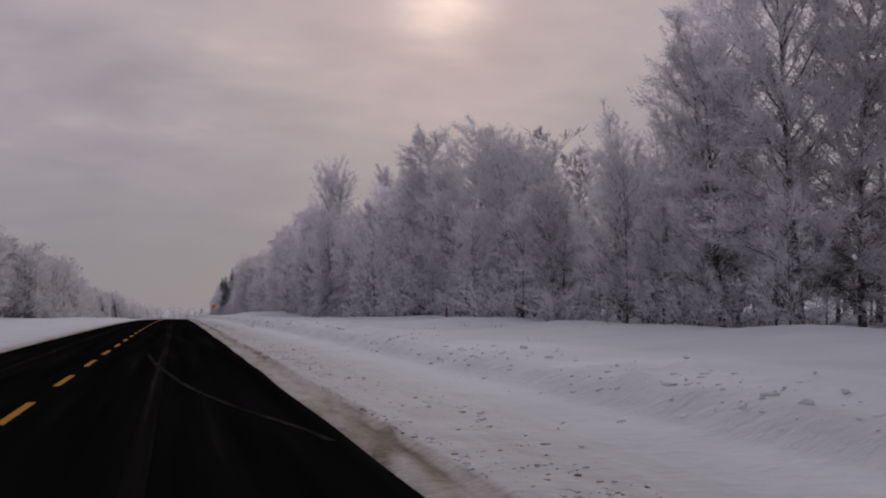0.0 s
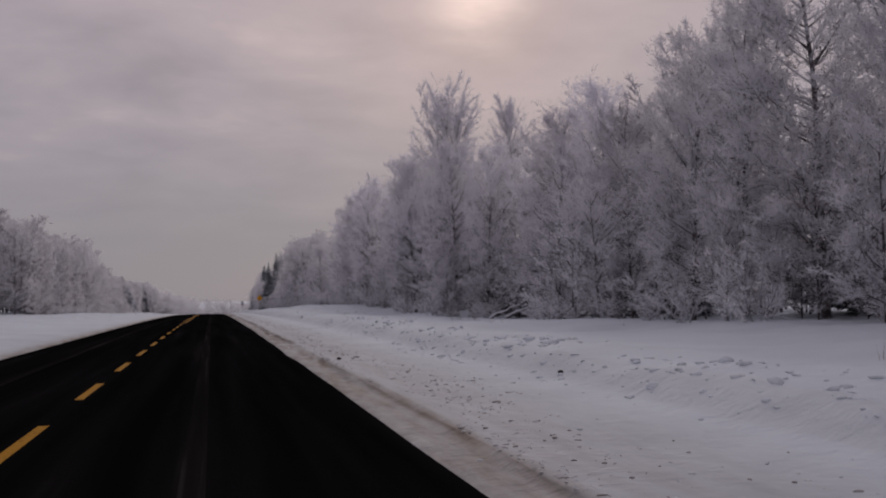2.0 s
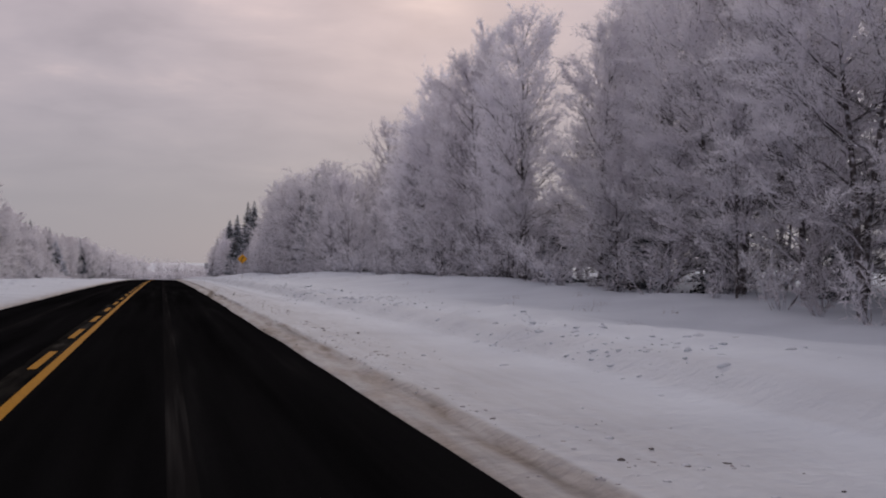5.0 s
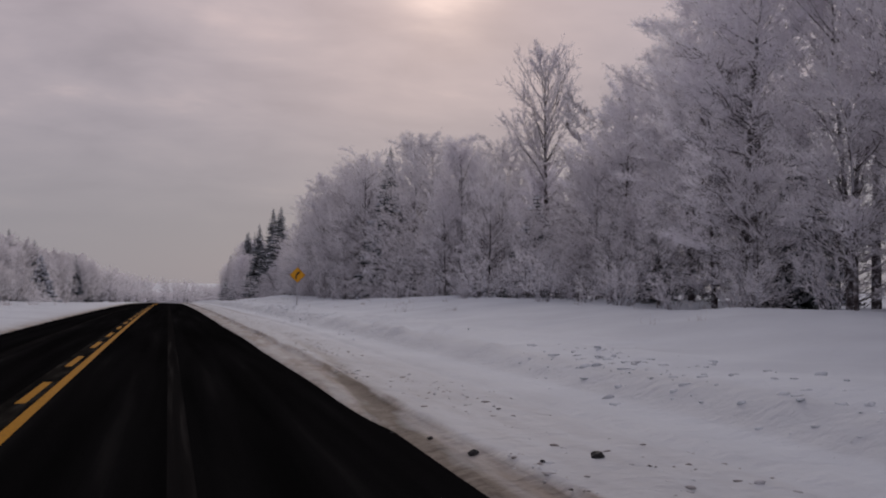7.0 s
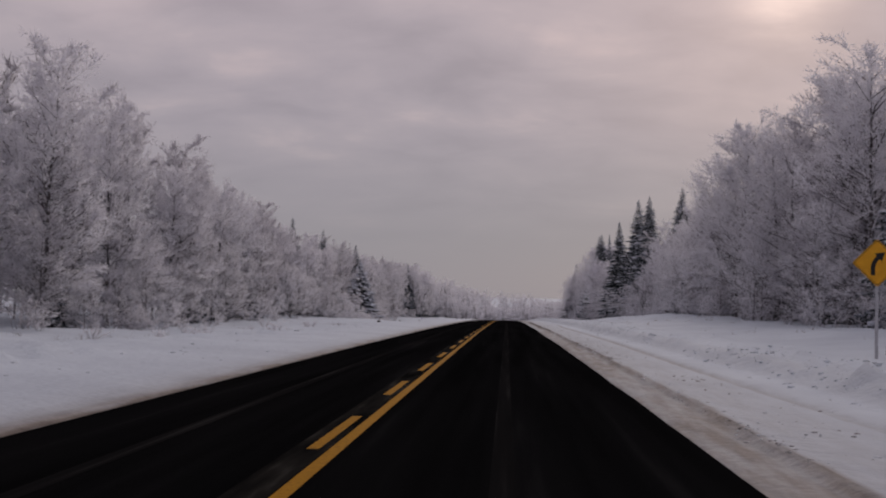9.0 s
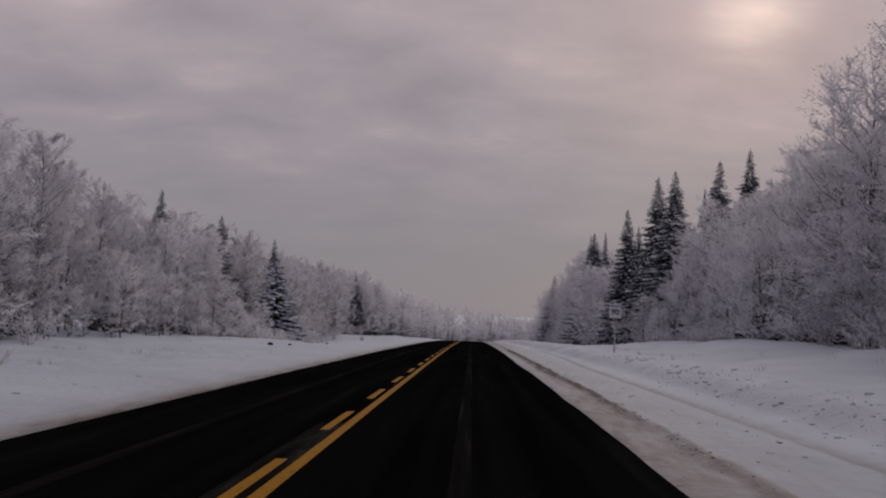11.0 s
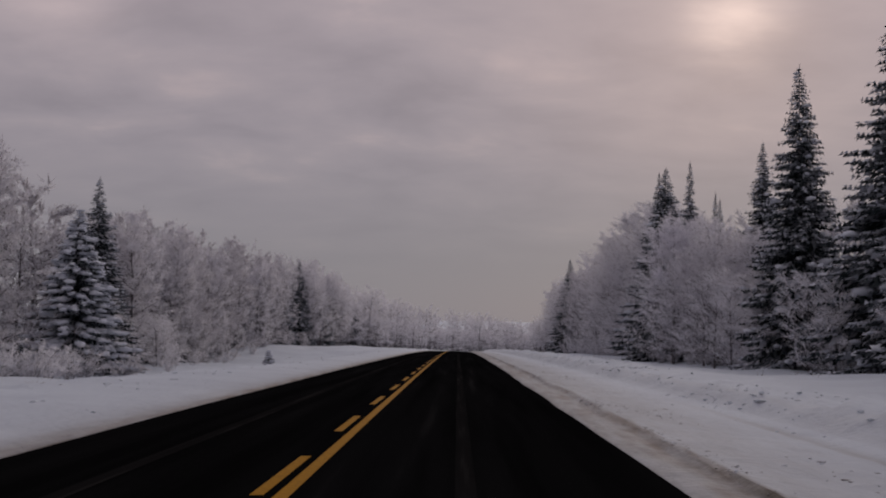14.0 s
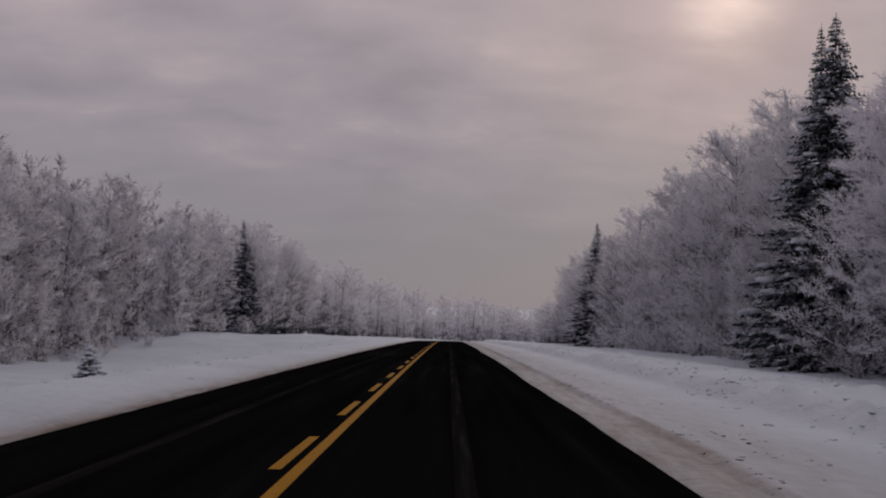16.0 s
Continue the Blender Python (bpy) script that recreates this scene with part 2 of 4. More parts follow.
    face = ramp(t, spots(t, 5.0, 5.0), [(0.3, (0.008, 0.009, 0.010)), (0.7, (0.022, 0.022, 0.025))])
    t.links.new(face.outputs[0], b.inputs["Base Color"])
    made["box"] = m
    m, t, b = material("dry_stalk", (0.22, 0.18, 0.15), 0.9, 0.1)
    geo = t.nodes.new("ShaderNodeNewGeometry")
    stalk = ramp(t, geo.outputs["Random Per Island"], [(0.0, (0.12, 0.095, 0.08)), (0.5, (0.32, 0.28, 0.26)), (1.0, (0.68, 0.68, 0.72))])
    t.links.new(stalk.outputs[0], b.inputs["Base Color"])
    made["stalk"] = m
    return made


MAT = make_materials()


# ---- mesh helpers ----
def mesh_of(name, verts, faces, mat):
    """A mesh from arrays: faces is an array of triangles or of quads."""
    verts, faces = np.asarray(verts, np.float32), np.asarray(faces, np.int32)
    me = bpy.data.meshes.new(name)
    n, k = faces.shape
    me.vertices.add(len(verts))
    me.vertices.foreach_set("co", verts.ravel())
    me.loops.add(n * k)
    me.loops.foreach_set("vertex_index", faces.ravel())
    me.polygons.add(n)
    me.polygons.foreach_set("loop_start", np.arange(0, n * k, k, dtype=np.int32))
    me.materials.append(mat)
    me.update(calc_edges=True)
    me.validate()
    return me


def part(name, bm, mat, parent, label=""):
    me = bpy.data.meshes.new(name)
    bm.to_mesh(me)
    bm.free()
    me.materials.append(mat)
    ob = new(name, me)
    ob.parent = parent
    return tagged(ob, label)


def mesh_part(name, me, parent, label=""):
    ob = new(name, me)
    ob.parent = parent
    return tagged(ob, label)


def smooth(x, a, b):
    x = np.clip((x - a) / (b - a), 0, 1)
    return x * x * (3 - 2 * x)


class Heap:
    """Collects triangles."""

    def __init__(self):
        self.v, self.f, self.n = [], [], 0

    def add(self, verts, faces):
        self.v.append(np.asarray(verts, float))
        self.f.append(np.asarray(faces, int) + self.n)
        self.n += len(verts)

    def tube(self, points, radii, sides=4):
        points = np.asarray(points, float)
        k = len(points)
        along = np.gradient(points, axis=0)
        along /= np.linalg.norm(along, axis=1)[:, None] + 1e-9
        side = np.cross(along, (0.31, 0.77, 0.55))
        side /= np.linalg.norm(side, axis=1)[:, None] + 1e-9
        other = np.cross(along, side)
        a = np.linspace(0, 2 * np.pi, sides, endpoint=False)
        ring = points[:, None] + np.asarray(radii)[:, None, None] * (np.cos(a)[None, :, None] * side[:, None] + np.sin(a)[None, :, None] * other[:, None])
        faces = []
        for i in range(k - 1):
            for j in range(sides):
                p, q = i * sides + j, i * sides + (j + 1) % sides
                faces += [(p, q, q + sides), (p, q + sides, p + sides)]
        self.add(ring.reshape(-1, 3), faces)

    def slivers(self, base, way, length, width, rng):
        """A thin tapered twig at each base."""
        n = len(base)
        side = np.cross(way, rng.normal(size=(n, 3)))
        side /= np.linalg.norm(side, axis=1)[:, None] + 1e-9
        half = side * (width / 2)[:, None]
        v = np.stack([base - half, base + half, base + way * length[:, None]], 1).reshape(-1, 3)
        self.add(v, np.arange(3 * n).reshape(-1, 3))

    def arrays(self):
        return np.concatenate(self.v), np.concatenate(self.f)


def unit(v):
    return v / (np.linalg.norm(v, axis=-1)[..., None] + 1e-9)


# ---- trees ----
def broadleaf(seed, height, spread, limbs, twigs, twig_len, twig_wide, low=0.06, rise=0.8, fork=False, boughs=7, slim=1.0, puffy=0.32):
    """Woody frame and frosted twigs of a bare tree, as two heaps."""
    rng = np.random.default_rng(seed)
    wood, frost = Heap(), Heap()
    stems = []
    lean = rng.normal(0, 0.03, 2)
    tops = [(1.0, lean)] if not fork else [(1.0, lean + (0.04, 0.01)), (0.93, lean - (0.05, 0.03))]
    for share, tip in tops:
        s = np.linspace(0, 1, 9)
        wob = np.cumsum(rng.normal(0, 0.010, (9, 2)), 0) * height * 0.5
        pts = np.stack([tip[0] * height * s ** 1.4 + wob[:, 0] * s, tip[1] * height * s ** 1.4 + wob[:, 1] * s, s * height * share * 0.9 - 0.3 * (s == 0)], 1)
        wood.tube(pts, height * 0.0078 * slim * (1 - s) ** 0.8 + 0.010, 6)
        stems.append(pts)
    bases, ways, lens, laden, inner = [], [], [], [], []
    for i in range(limbs):
        load = rng.uniform(0.25, 1.0) ** 2
        stem = stems[i % len(stems)]
        u = low + (0.985 - low) * ((i + rng.random()) / limbs) ** 0.85
        k = u * 8
        at = stem[int(k)] + (stem[min(int(k) + 1, 8)] - stem[int(k)]) * (k % 1)
        shape = np.sqrt(max(0.06, 1 - ((u - 0.48) / 0.60) ** 2))
        length = spread * shape * rng.uniform(0.72, 1.12)
        a = i * 2.4 + rng.normal(0, 0.5)
        way = np.array([np.cos(a), np.sin(a), rise * (0.35 + 1.0 * u) * rng.uniform(0.6, 1.3)])
        way /= np.linalg.norm(way)
        s = np.linspace(0, 1, 4)[:, None]
        limb = at + way * length * s + np.array([0, 0, 0.18 * length]) * s ** 2 + rng.normal(0, 0.06 * length, (4, 3)) * s
        (wood if i % 5 < 2 else frost).tube(limb, np.linspace(0.016 + 0.009 * length, 0.006, 4) * slim, 3)
        inner.append(limb)
        for j in range(boughs):
            v = rng.uniform(0.2, 1.0)
            k = min(int(v * 3), 2)
            b0 = limb[k] + (limb[k + 1] - limb[k]) * (v * 3 - k)
            w = unit(unit(limb[k + 1] - limb[k]) * 0.8 + rng.normal(0, 0.5, 3) + (0, 0, 0.16))
            ln = (0.35 + length * rng.uniform(0.2, 0.48)) * (1.15 - 0.45 * v)
            bases.append(b0), ways.append(w), lens.append(ln), laden.append(load * rng.uniform(0.3, 1.2) ** 2)
        bases.append(limb[2]), ways.append(unit(limb[3] - limb[2])), lens.append(length * 0.45), laden.append(load)
    for stem in stems:
        bases.append(stem[7]), ways.append(unit(stem[8] - stem[7])), lens.append(height * 0.09), laden.append(0.5)
    bases, ways, lens = np.array(bases), np.array(ways), np.array(lens)
    share = lens * (0.08 + np.array(laden))
    share /= share.sum()
    n = len(bases)
    frost.slivers(bases, ways, lens * 1.1, np.full(n, 0.03), rng)
    # bare brown twigs in the sheltered inside of the crown, added dark to stand in for its shade
    bare = int(twigs * 0.10)
    inner = np.array(inner)
    pick, v = (limbs * 0.6 * rng.random(bare) ** 1.5).astype(int), rng.random(bare)[:, None] * 0.8
    at = inner[pick, 0] + (inner[pick, 3] - inner[pick, 0]) * v + rng.normal(0, 0.10, (bare, 3))
    wood.slivers(at, unit(unit(inner[pick, 3] - inner[pick, 0]) + rng.normal(0, 0.6, (bare, 3))), twig_len * rng.uniform(1.0, 2.4, bare), np.full(bare, twig_wide * 0.8), rng)
    puffs = int(twigs * puffy)
    twigs -= puffs
    pick = rng.choice(n, puffs, p=share)
    off = rng.normal(0, 1, (puffs, 3))
    off *= (rng.random(puffs) ** 0.5 / (np.linalg.norm(off, axis=1) + 1e-6))[:, None]
    tip = bases[pick] + ways[pick] * (lens[pick] * 0.72)[:, None]
    off = off * (1, 1, 0.75) + ways[pick] * (0.7 * rng.normal(0, 0.6, puffs))[:, None]
    frost.slivers(tip + off * (0.08 + 0.24 * lens[pick])[:, None], unit(off + 0.35 * ways[pick] + rng.normal(0, 0.45, (puffs, 3)) + (0, 0, 0.2)), twig_len * rng.uniform(0.35, 0.8, puffs), twig_wide * rng.uniform(0.8, 1.7, puffs), rng)
    pick = rng.choice(n, twigs, p=share)
    v = rng.random(twigs) ** 0.8
    sag = np.stack([0 * v, 0 * v, -0.10 * lens[pick] * v * v], 1)
    base = bases[pick] + ways[pick] * (lens[pick] * v)[:, None] + sag + rng.normal(0, 0.04, (twigs, 3))
    way = unit(ways[pick] * 0.9 + rng.normal(0, 0.42, (twigs, 3)) + (0, 0, 0.14))
    frost.slivers(base, way, twig_len * rng.uniform(0.5, 1.8, twigs), twig_wide * rng.uniform(0.6, 1.5, twigs), rng)
    return wood, frost


PILLOW = bmesh.new()
bmesh.ops.create_icosphere(PILLOW, subdivisions=1, radius=1.0)
PILLOW_V = np.array([v.co for v in PILLOW.verts])
PILLOW_F = np.array([[v.index for v in f.verts] for f in PILLOW.faces])
PILLOW.free()


def spruce(seed, height, radius, dense=1.0, snowy=1.0, pillows=0.02):
    """Trunk, drooping boughs of needles, and snow lying on the boughs."""
    rng = np.random.default_rng(seed)
    wood, green, snow = Heap(), Heap(), Heap()
    s = np.linspace(0, 1, 6)
    wood.tube(np.stack([0 * s, 0 * s, s * height - 0.3 * (s == 0)], 1), height * 0.011 * (1 - s) + 0.012, 6)
    gb, gw, gl, gs = [], [], [], []
    sb, sw, sl, ss = [], [], [], []
    z = height * 0.04
    while z < height * 0.985:
        u = z / height
        reach = radius * (1 - u) ** 0.96 * (0.75 + 0.25 * min(1, u * 9)) + 0.05
        ring = rng.uniform(0.88, 1.10)
        for j in range(max(6, int(round(9.0 - 2.5 * u)))):
            a = rng.random() * 2 * np.pi
            ln = reach * ring * rng.uniform(0.72, 1.15)
            out = np.array([np.cos(a), np.sin(a), 0])
            across = np.array([-np.sin(a), np.cos(a), 0])
            droop = rng.uniform(0.18, 0.5) * (1.2 - u)
            steps = max(3, int(ln / 0.17 * dense))
            for k in range(steps):
                v = (k + 0.7) / steps
                p = np.array([0, 0, z]) + out * ln * v + np.array([0, 0, ln * (-droop * v * 1.3 + 0.6 * droop * v * v)])
                size = (0.18 + 0.24 * ln * (1.1 - v)) * min(1.0, 0.40 + 0.7 * reach)
                for sgn in (-1, 1):
                    gb.append(p), gw.append(out * rng.uniform(0.4, 1.0) + across * sgn * rng.uniform(0.3, 1.0) + (0, 0, rng.uniform(-0.8, -0.1)))
                    gl.append(size * rng.uniform(0.7, 1.2)), gs.append(rng.uniform(0.36, 0.66) * size)
                if v > 0.4 and rng.random() < pillows * (0.4 + v):
                    lump = PILLOW_V * (1 + rng.normal(0, 0.12, (12, 1))) * rng.uniform(0.5, 1.0) * (0.08 + 0.55 * size)
                    lump = lump[:, :1] * out * 1.5 + lump[:, 1:2] * across + lump[:, 2:] * (0, 0, 0.55)
                    snow.add(lump + p + (0, 0, 0.12), PILLOW_F)
                if rng.random() < 0.5 * snowy * (0.5 + v):
                    sb.append(p + (0, 0, 0.07)), sw.append(out * rng.uniform(0.3, 1.0) + across * rng.normal(0, 0.6) + (0, 0, rng.uniform(-0.35, 0.0)))
                    sl.append(size * rng.uniform(0.45, 0.85)), ss.append(rng.uniform(0.26, 0.50) * size)
            gb.append(p), gw.append(out + (0, 0, 0.15)), gl.append(0.6 * size), gs.append(0.2 * size)
        z += (0.15 + 0.10 * (1 - u)) / dense
    gb.append(np.array([0, 0, height * 0.96])), gw.append(np.array([0, 0, 1.0])), gl.append(height * 0.04), gs.append(0.09)
    green.slivers(np.array(gb), unit(np.array(gw)), np.array(gl), np.array(gs), rng)
    snow.slivers(np.array(sb), unit(np.array(sw)), np.array(sl), np.array(ss), rng)
    return wood, green, snow


def shrub(seed, height, stems, twigs):
    rng = np.random.default_rng(seed)
    wood, frost = Heap(), Heap()
    bases, ways, lens = [], [], []
    for i in range(stems):
        a, r = rng.random() * 2 * np.pi, rng.uniform(0, 0.35) * height * 0.4
        p = np.array([np.cos(a) * r, np.sin(a) * r, -0.1])
        w = unit(np.array([np.cos(a) * 0.55, np.sin(a) * 0.55, 1.0]) + rng.normal(0, 0.18, 3))
        ln = height * rng.uniform(0.6, 1.05)
        pts = [p, p + w * ln * 0.5, p + w * ln + rng.normal(0, 0.08 * height, 3)]
        wood.tube(pts, [0.018, 0.012, 0.006], 3)
        for k in range(4):
            v = rng.uniform(0.15, 0.95)
            bases.append(p + w * ln * v), ways.append(unit(w + rng.normal(0, 0.55, 3))), lens.append(ln * rng.uniform(0.2, 0.4))
    bases, ways, lens = np.array(bases), np.array(ways), np.array(lens)
    pick = rng.integers(0, len(bases), twigs)
    base = bases[pick] + ways[pick] * (lens[pick] * rng.random(twigs))[:, None]
    frost.slivers(base, unit(ways[pick] * 0.7 + rng.normal(0, 0.6, (twigs, 3)) + (0, 0, 0.1)), rng.uniform(0.10, 0.34, twigs), rng.uniform(0.025, 0.055, twigs), rng)
    return wood, frost


# ---- large structure: ground, road ----
def profile(x, stops):
    return np.interp(x, [p[0] for p in stops], [p[1] for p in stops])


RIGHT = [(0, -0.45), (3.1, -0.40), (3.60, -0.072), (3.8, -0.035), (4.20, -0.02), (4.29, 0.05), (6.7, 0.03), (7.0, 0.08), (7.45, 0.30), (8.2, 0.38), (9.0, 0.40), (11.0, 0.30), (14, 0.32), (17, 0.46), (20, 0.42), (30, 0.6), (80, 1.4), (300, 3.0), (3000, 3.0)]
LEFT = [(0, -0.45), (2.8, -0.40), (3.28, -0.066), (3.45, -0.02), (4.2, 0.06), (6.5, 0.14), (9.0, 0.30), (13, 0.34), (17, 0.30), (22, 0.35), (30, 0.6), (80, 1.4), (300, 3.0), (3000, 3.0)]


def waves(x, y, size, seed):
    """Smooth uneven waves, about -1 to 1."""
    rng = np.random.default_rng(seed)
    out = 0.0
    for k in range(7):
        a, w, p = rng.random() * 6.283, rng.uniform(0.6, 1.7) * 6.283 / size, rng.random() * 6.283
        out = out + np.sin((x * np.cos(a) + y * np.sin(a)) * w + p)
    return out / 3.2


def brim_at(y):
    """Outer edge of the sanded strip beside the right lane."""
    return profile(y, [(0, 4.10), (100, 4.14), (160, 4.16), (178, 4.32), (205, 4.38), (235, 4.42), (262, 4.40), (325, 4.38), (342, 4.45)]) + 0.05 * waves(0 * y, y, 9.0, 15) + 0.03 * waves(0 * y, y, 2.5, 16)


def veer_at(y):
    """Middle of the track of a car that pulled back onto the road."""
    return profile(y, [(163, 3.70), (167, 3.78), (171, 4.15), (178, 4.66), (188, 4.95), (205, 5.15)])


def ground_z(x, y):
    """Height of the snow at a place; x and y may be arrays."""
    x, y = np.asarray(x, float), np.asarray(y, float)
    u = x - np.vectorize(road_x)(y)
    edge_r = 0.085 + 0.03 * waves(0 * y, y, 26.0, 5) + 0.02 * waves(0 * y, y, 7.0, 6)
    edge_l = 0.10 + 0.03 * waves(0 * y, y, 30.0, 7)
    near = np.clip(1 - (np.abs(u) - 3.5) / 3, 0, 1)
    lip = (brim_at(y) - 4.40) * np.exp(-((u - 4.4) / 0.4) ** 2)
    z = np.where(u > 0, profile(u - edge_r * near - lip, RIGHT), profile(-u - edge_l * near, LEFT))
    off = np.abs(u)
    fall_r = -0.40 * smooth(y, 75, 105) + 0.80 * smooth(y, 126, 168) - 0.85 * smooth(y, 322, 370)
    fall_l = -0.6 * smooth(y, 215, 260) + 0.35 * smooth(y, 290, 320) - 1.55 * smooth(y, 335, 375) + 1.75 * smooth(y, 425, 470)
    z = z + 0.35 * np.exp(-((y - 213) / 20) ** 2 - ((u - 20) / 6.0) ** 2) - 0.5 * np.exp(-((y - 326) / 24) ** 2 - ((u + 12.5) / 4.0) ** 2)
    z = z - 0.1 * np.exp(-((y - 404) / 16) ** 2 - ((u + 15) / 4.5) ** 2) + 0.45 * np.exp(-((y - 311) / 14) ** 2 - ((u - 18.3) / 4.0) ** 2)
    z = z + np.where(u > 0, fall_r, fall_l) * smooth(off, np.where(u > 0, 9.0, 5.5), np.where(u > 0, 16.0, 12.0))
    z = z + 0.16 * waves(x, y, 17.0, 1) * smooth(off, 8, 14) + 0.05 * waves(x, y, 4.5, 2) * smooth(off, 6.5, 9)
    lumps = np.maximum(waves(x, y, 0.9, 3), 0) * 0.12 * smooth(off, 6.8, 7.6) * (1 - smooth(off, 8.8, 10.5)) * (0.55 + 0.45 * waves(0 * y, y, 30.0, 14))
    late = smooth(y, 140, 165) * (1 - smooth(y, 322, 340))
    rut = u - 6.0 - 0.6 * smooth(y, 284, 310) - 0.15 * waves(0 * y, y, 60.0, 11)
    groove = late * (-0.045 * np.exp(-(rut / 0.12) ** 2) + 0.012 * np.exp(-((rut - 0.28) / 0.14) ** 2))
    veer = -0.03 * np.exp(-((u - veer_at(y)) / 0.13) ** 2) * smooth(y, 162, 168) * (1 - smooth(y, 185, 204))
    z = z + groove + veer + lumps + 0.012 * waves(x, y, 0.8, 4) * smooth(off, 4.0, 5.0)
    return z + np.vectorize(road_z)(y)


def sheet(name, us, ys, zfun, mat):
    ys, us = np.asarray(ys, float), np.asarray(us, float)
    U, Y = np.meshgrid(us, ys)
    X = U + np.vectorize(road_x)(Y)
    v = np.stack([X, Y, zfun(X, Y)], -1).reshape(-1, 3)
    n, m = len(ys), len(us)
    i = (np.arange(n - 1)[:, None] * m + np.arange(m - 1)[None]).ravel()
    return mesh_of(name, v, np.stack([i, i + 1, i + m + 1, i + m], 1), mat), U.ravel(), Y.ravel()


def build_ground():
    near = np.r_[np.arange(2.6, 4.1, 0.13), np.arange(4.15, 4.6, 0.07), np.arange(4.6, 5.2, 0.13), np.arange(5.2, 5.7, 0.2), np.arange(5.7, 6.4, 0.1), np.arange(6.4, 6.7, 0.15), np.arange(6.7, 8.3, 0.14), np.arange(8.3, 11, 0.24), np.arange(11, 24, 0.8), np.arange(24, 60, 4), [60, 90, 160, 400, 1200, 3000]]
    us = np.r_[-near[::-1], [-1.5, 0, 1.5], near]
    ys = np.r_[[-3000, -900, -300, -120, -60, -30], np.arange(-12, 430, 0.45), np.arange(430, 640, 2.5), np.arange(640, 1000, 12), [1100, 1400, 2000, 3000, 4500]]
    me, u, y = sheet("ground", us, ys, ground_z, MAT["snow"])
    me.polygons.foreach_set("use_smooth", np.ones(len(me.polygons), bool))
    off = np.abs(u)
    wob = waves(0 * y, y, 17.0, 9)
    late = smooth(y, 262, 285) * (1 - smooth(y, 318, 334))
    brim = brim_at(y)
    base = profile(y, [(0, 0.78), (85, 0.78), (100, 0.80), (255, 0.84), (285, 0.78), (325, 0.78), (345, 0.72)])
    strip = (base + 0.08 * wob + 0.15 * late - 0.40 * late * (1 - smooth(off, 3.95, 4.1))) * (1 - smooth(off, brim - 0.03, brim + 0.10 + 0.20 * (1 - smooth(y, 95, 150))))
    # rim: brown grit, and the dark line that the lip casts, painted in
    strip = strip + profile(y, [(0, 0.25), (85, 0.25), (100, 0.15), (200, 0.12), (262, 0.15), (285, 0.65), (320, 0.35), (334, 0.05)]) * np.exp(-((off - brim) / 0.075) ** 2) * (0.8 + 0.4 * waves(0 * y, y, 14.0, 13))
    track = smooth(y, 190, 240) * (1 - smooth(y, 322, 340)) * 0.50 * np.exp(-((off - 6.0 - 0.6 * smooth(y, 284, 310) - 0.15 * waves(0 * y, y, 60.0, 11)) / 0.13) ** 2)
    track = track + 0.5 * np.exp(-((off - veer_at(y)) / 0.14) ** 2) * smooth(y, 162, 166) * (1 - smooth(y, 172, 194))
    track = track + 0.32 * np.exp(-((off - 3.95 - (y - 8) * 0.24) / 0.10) ** 2) * smooth(y, 4, 6) * (1 - smooth(y, 8.5, 10))
    haze = (0.34 + 0.08 * (1 - smooth(y, 80, 100)) + 0.10 * smooth(y, 320, 345)) * (1 - smooth(off, 4.6, 7.2))
    # left edge: grey-brown slush, with the shadow line beside it put into the colour
    left = 0.9 * np.exp(-np.maximum(off - 3.45, 0) / 0.30) + 0.06 * (1 - smooth(off, 4, 7))
    # the 0.16 term paints shade onto the side of the bank that faces the road
    sand_and_shade = np.where(u > 0, np.clip(np.maximum(strip, haze) + track + 0.16 * smooth(off, 6.8, 7.05) * (1 - smooth(off, 7.5, 8.0)), 0, 1.3), left)
    me.attributes.new("sand_and_shade", "FLOAT", "POINT").data.foreach_set("value", sand_and_shade.astype(np.float32))
    tagged(new("ground", me), "snow-covered verge and ditch with sanded slush by the road", "snow", kind="structure")


def build_road():
    us = np.r_[np.arange(-3.9, 3.95, 0.3)]
    ys = np.r_[[-120], np.arange(-30, 900, 3.0)]
    me, u, y = sheet("road", us, ys, lambda X, Y: np.vectorize(road_z)(Y) - 0.02 * np.abs(X - np.vectorize(road_x)(Y)) + 0.0, MAT["asphalt"])
    me.polygons.foreach_set("use_smooth", np.ones(len(me.polygons), bool))
    road = tagged(new("road", me), "black two-lane asphalt highway, ploughed bare between the snow", "road", kind="structure")
    return road


def strip_mesh(name, u0, u1, y0, y1, lift, mat):
    k = max(1, int((y1 - y0) / 3))
    ys = np.linspace(y0, y1, k + 1)
    v = [(u + road_x(y), y, road_z(y) - 0.02 * abs(u) + lift) for y in ys for u in (u0, u1)]
    return mesh_of(name, v, [(2 * i, 2 * i + 1, 2 * i + 3, 2 * i + 2) for i in range(k)], mat)


build_ground()
road = build_road()

# yellow line markings: dashes all along, a solid line from where the no-passing zone starts
starts = [6.094 * k + float(np.interp(6.094 * k, [100, 180, 240, 290], [4.80, 5.43, 5.43, 4.09])) for k in range(-7, 98)]
for y in starts:
    one = y < 118
    d = new("yellow_dash", strip_mesh("yellow_dash", -0.06 if one else -0.165, 0.06 if one else -0.045, y, y + 2.95, 0.006, MAT["yellow"]))
    d.parent = road
tagged(new("solid_yellow_line", strip_mesh("solid_yellow_line", 0.05, 0.175, 118, 620, 0.006, MAT["yellow"])), "worn solid yellow centre line").parent = road
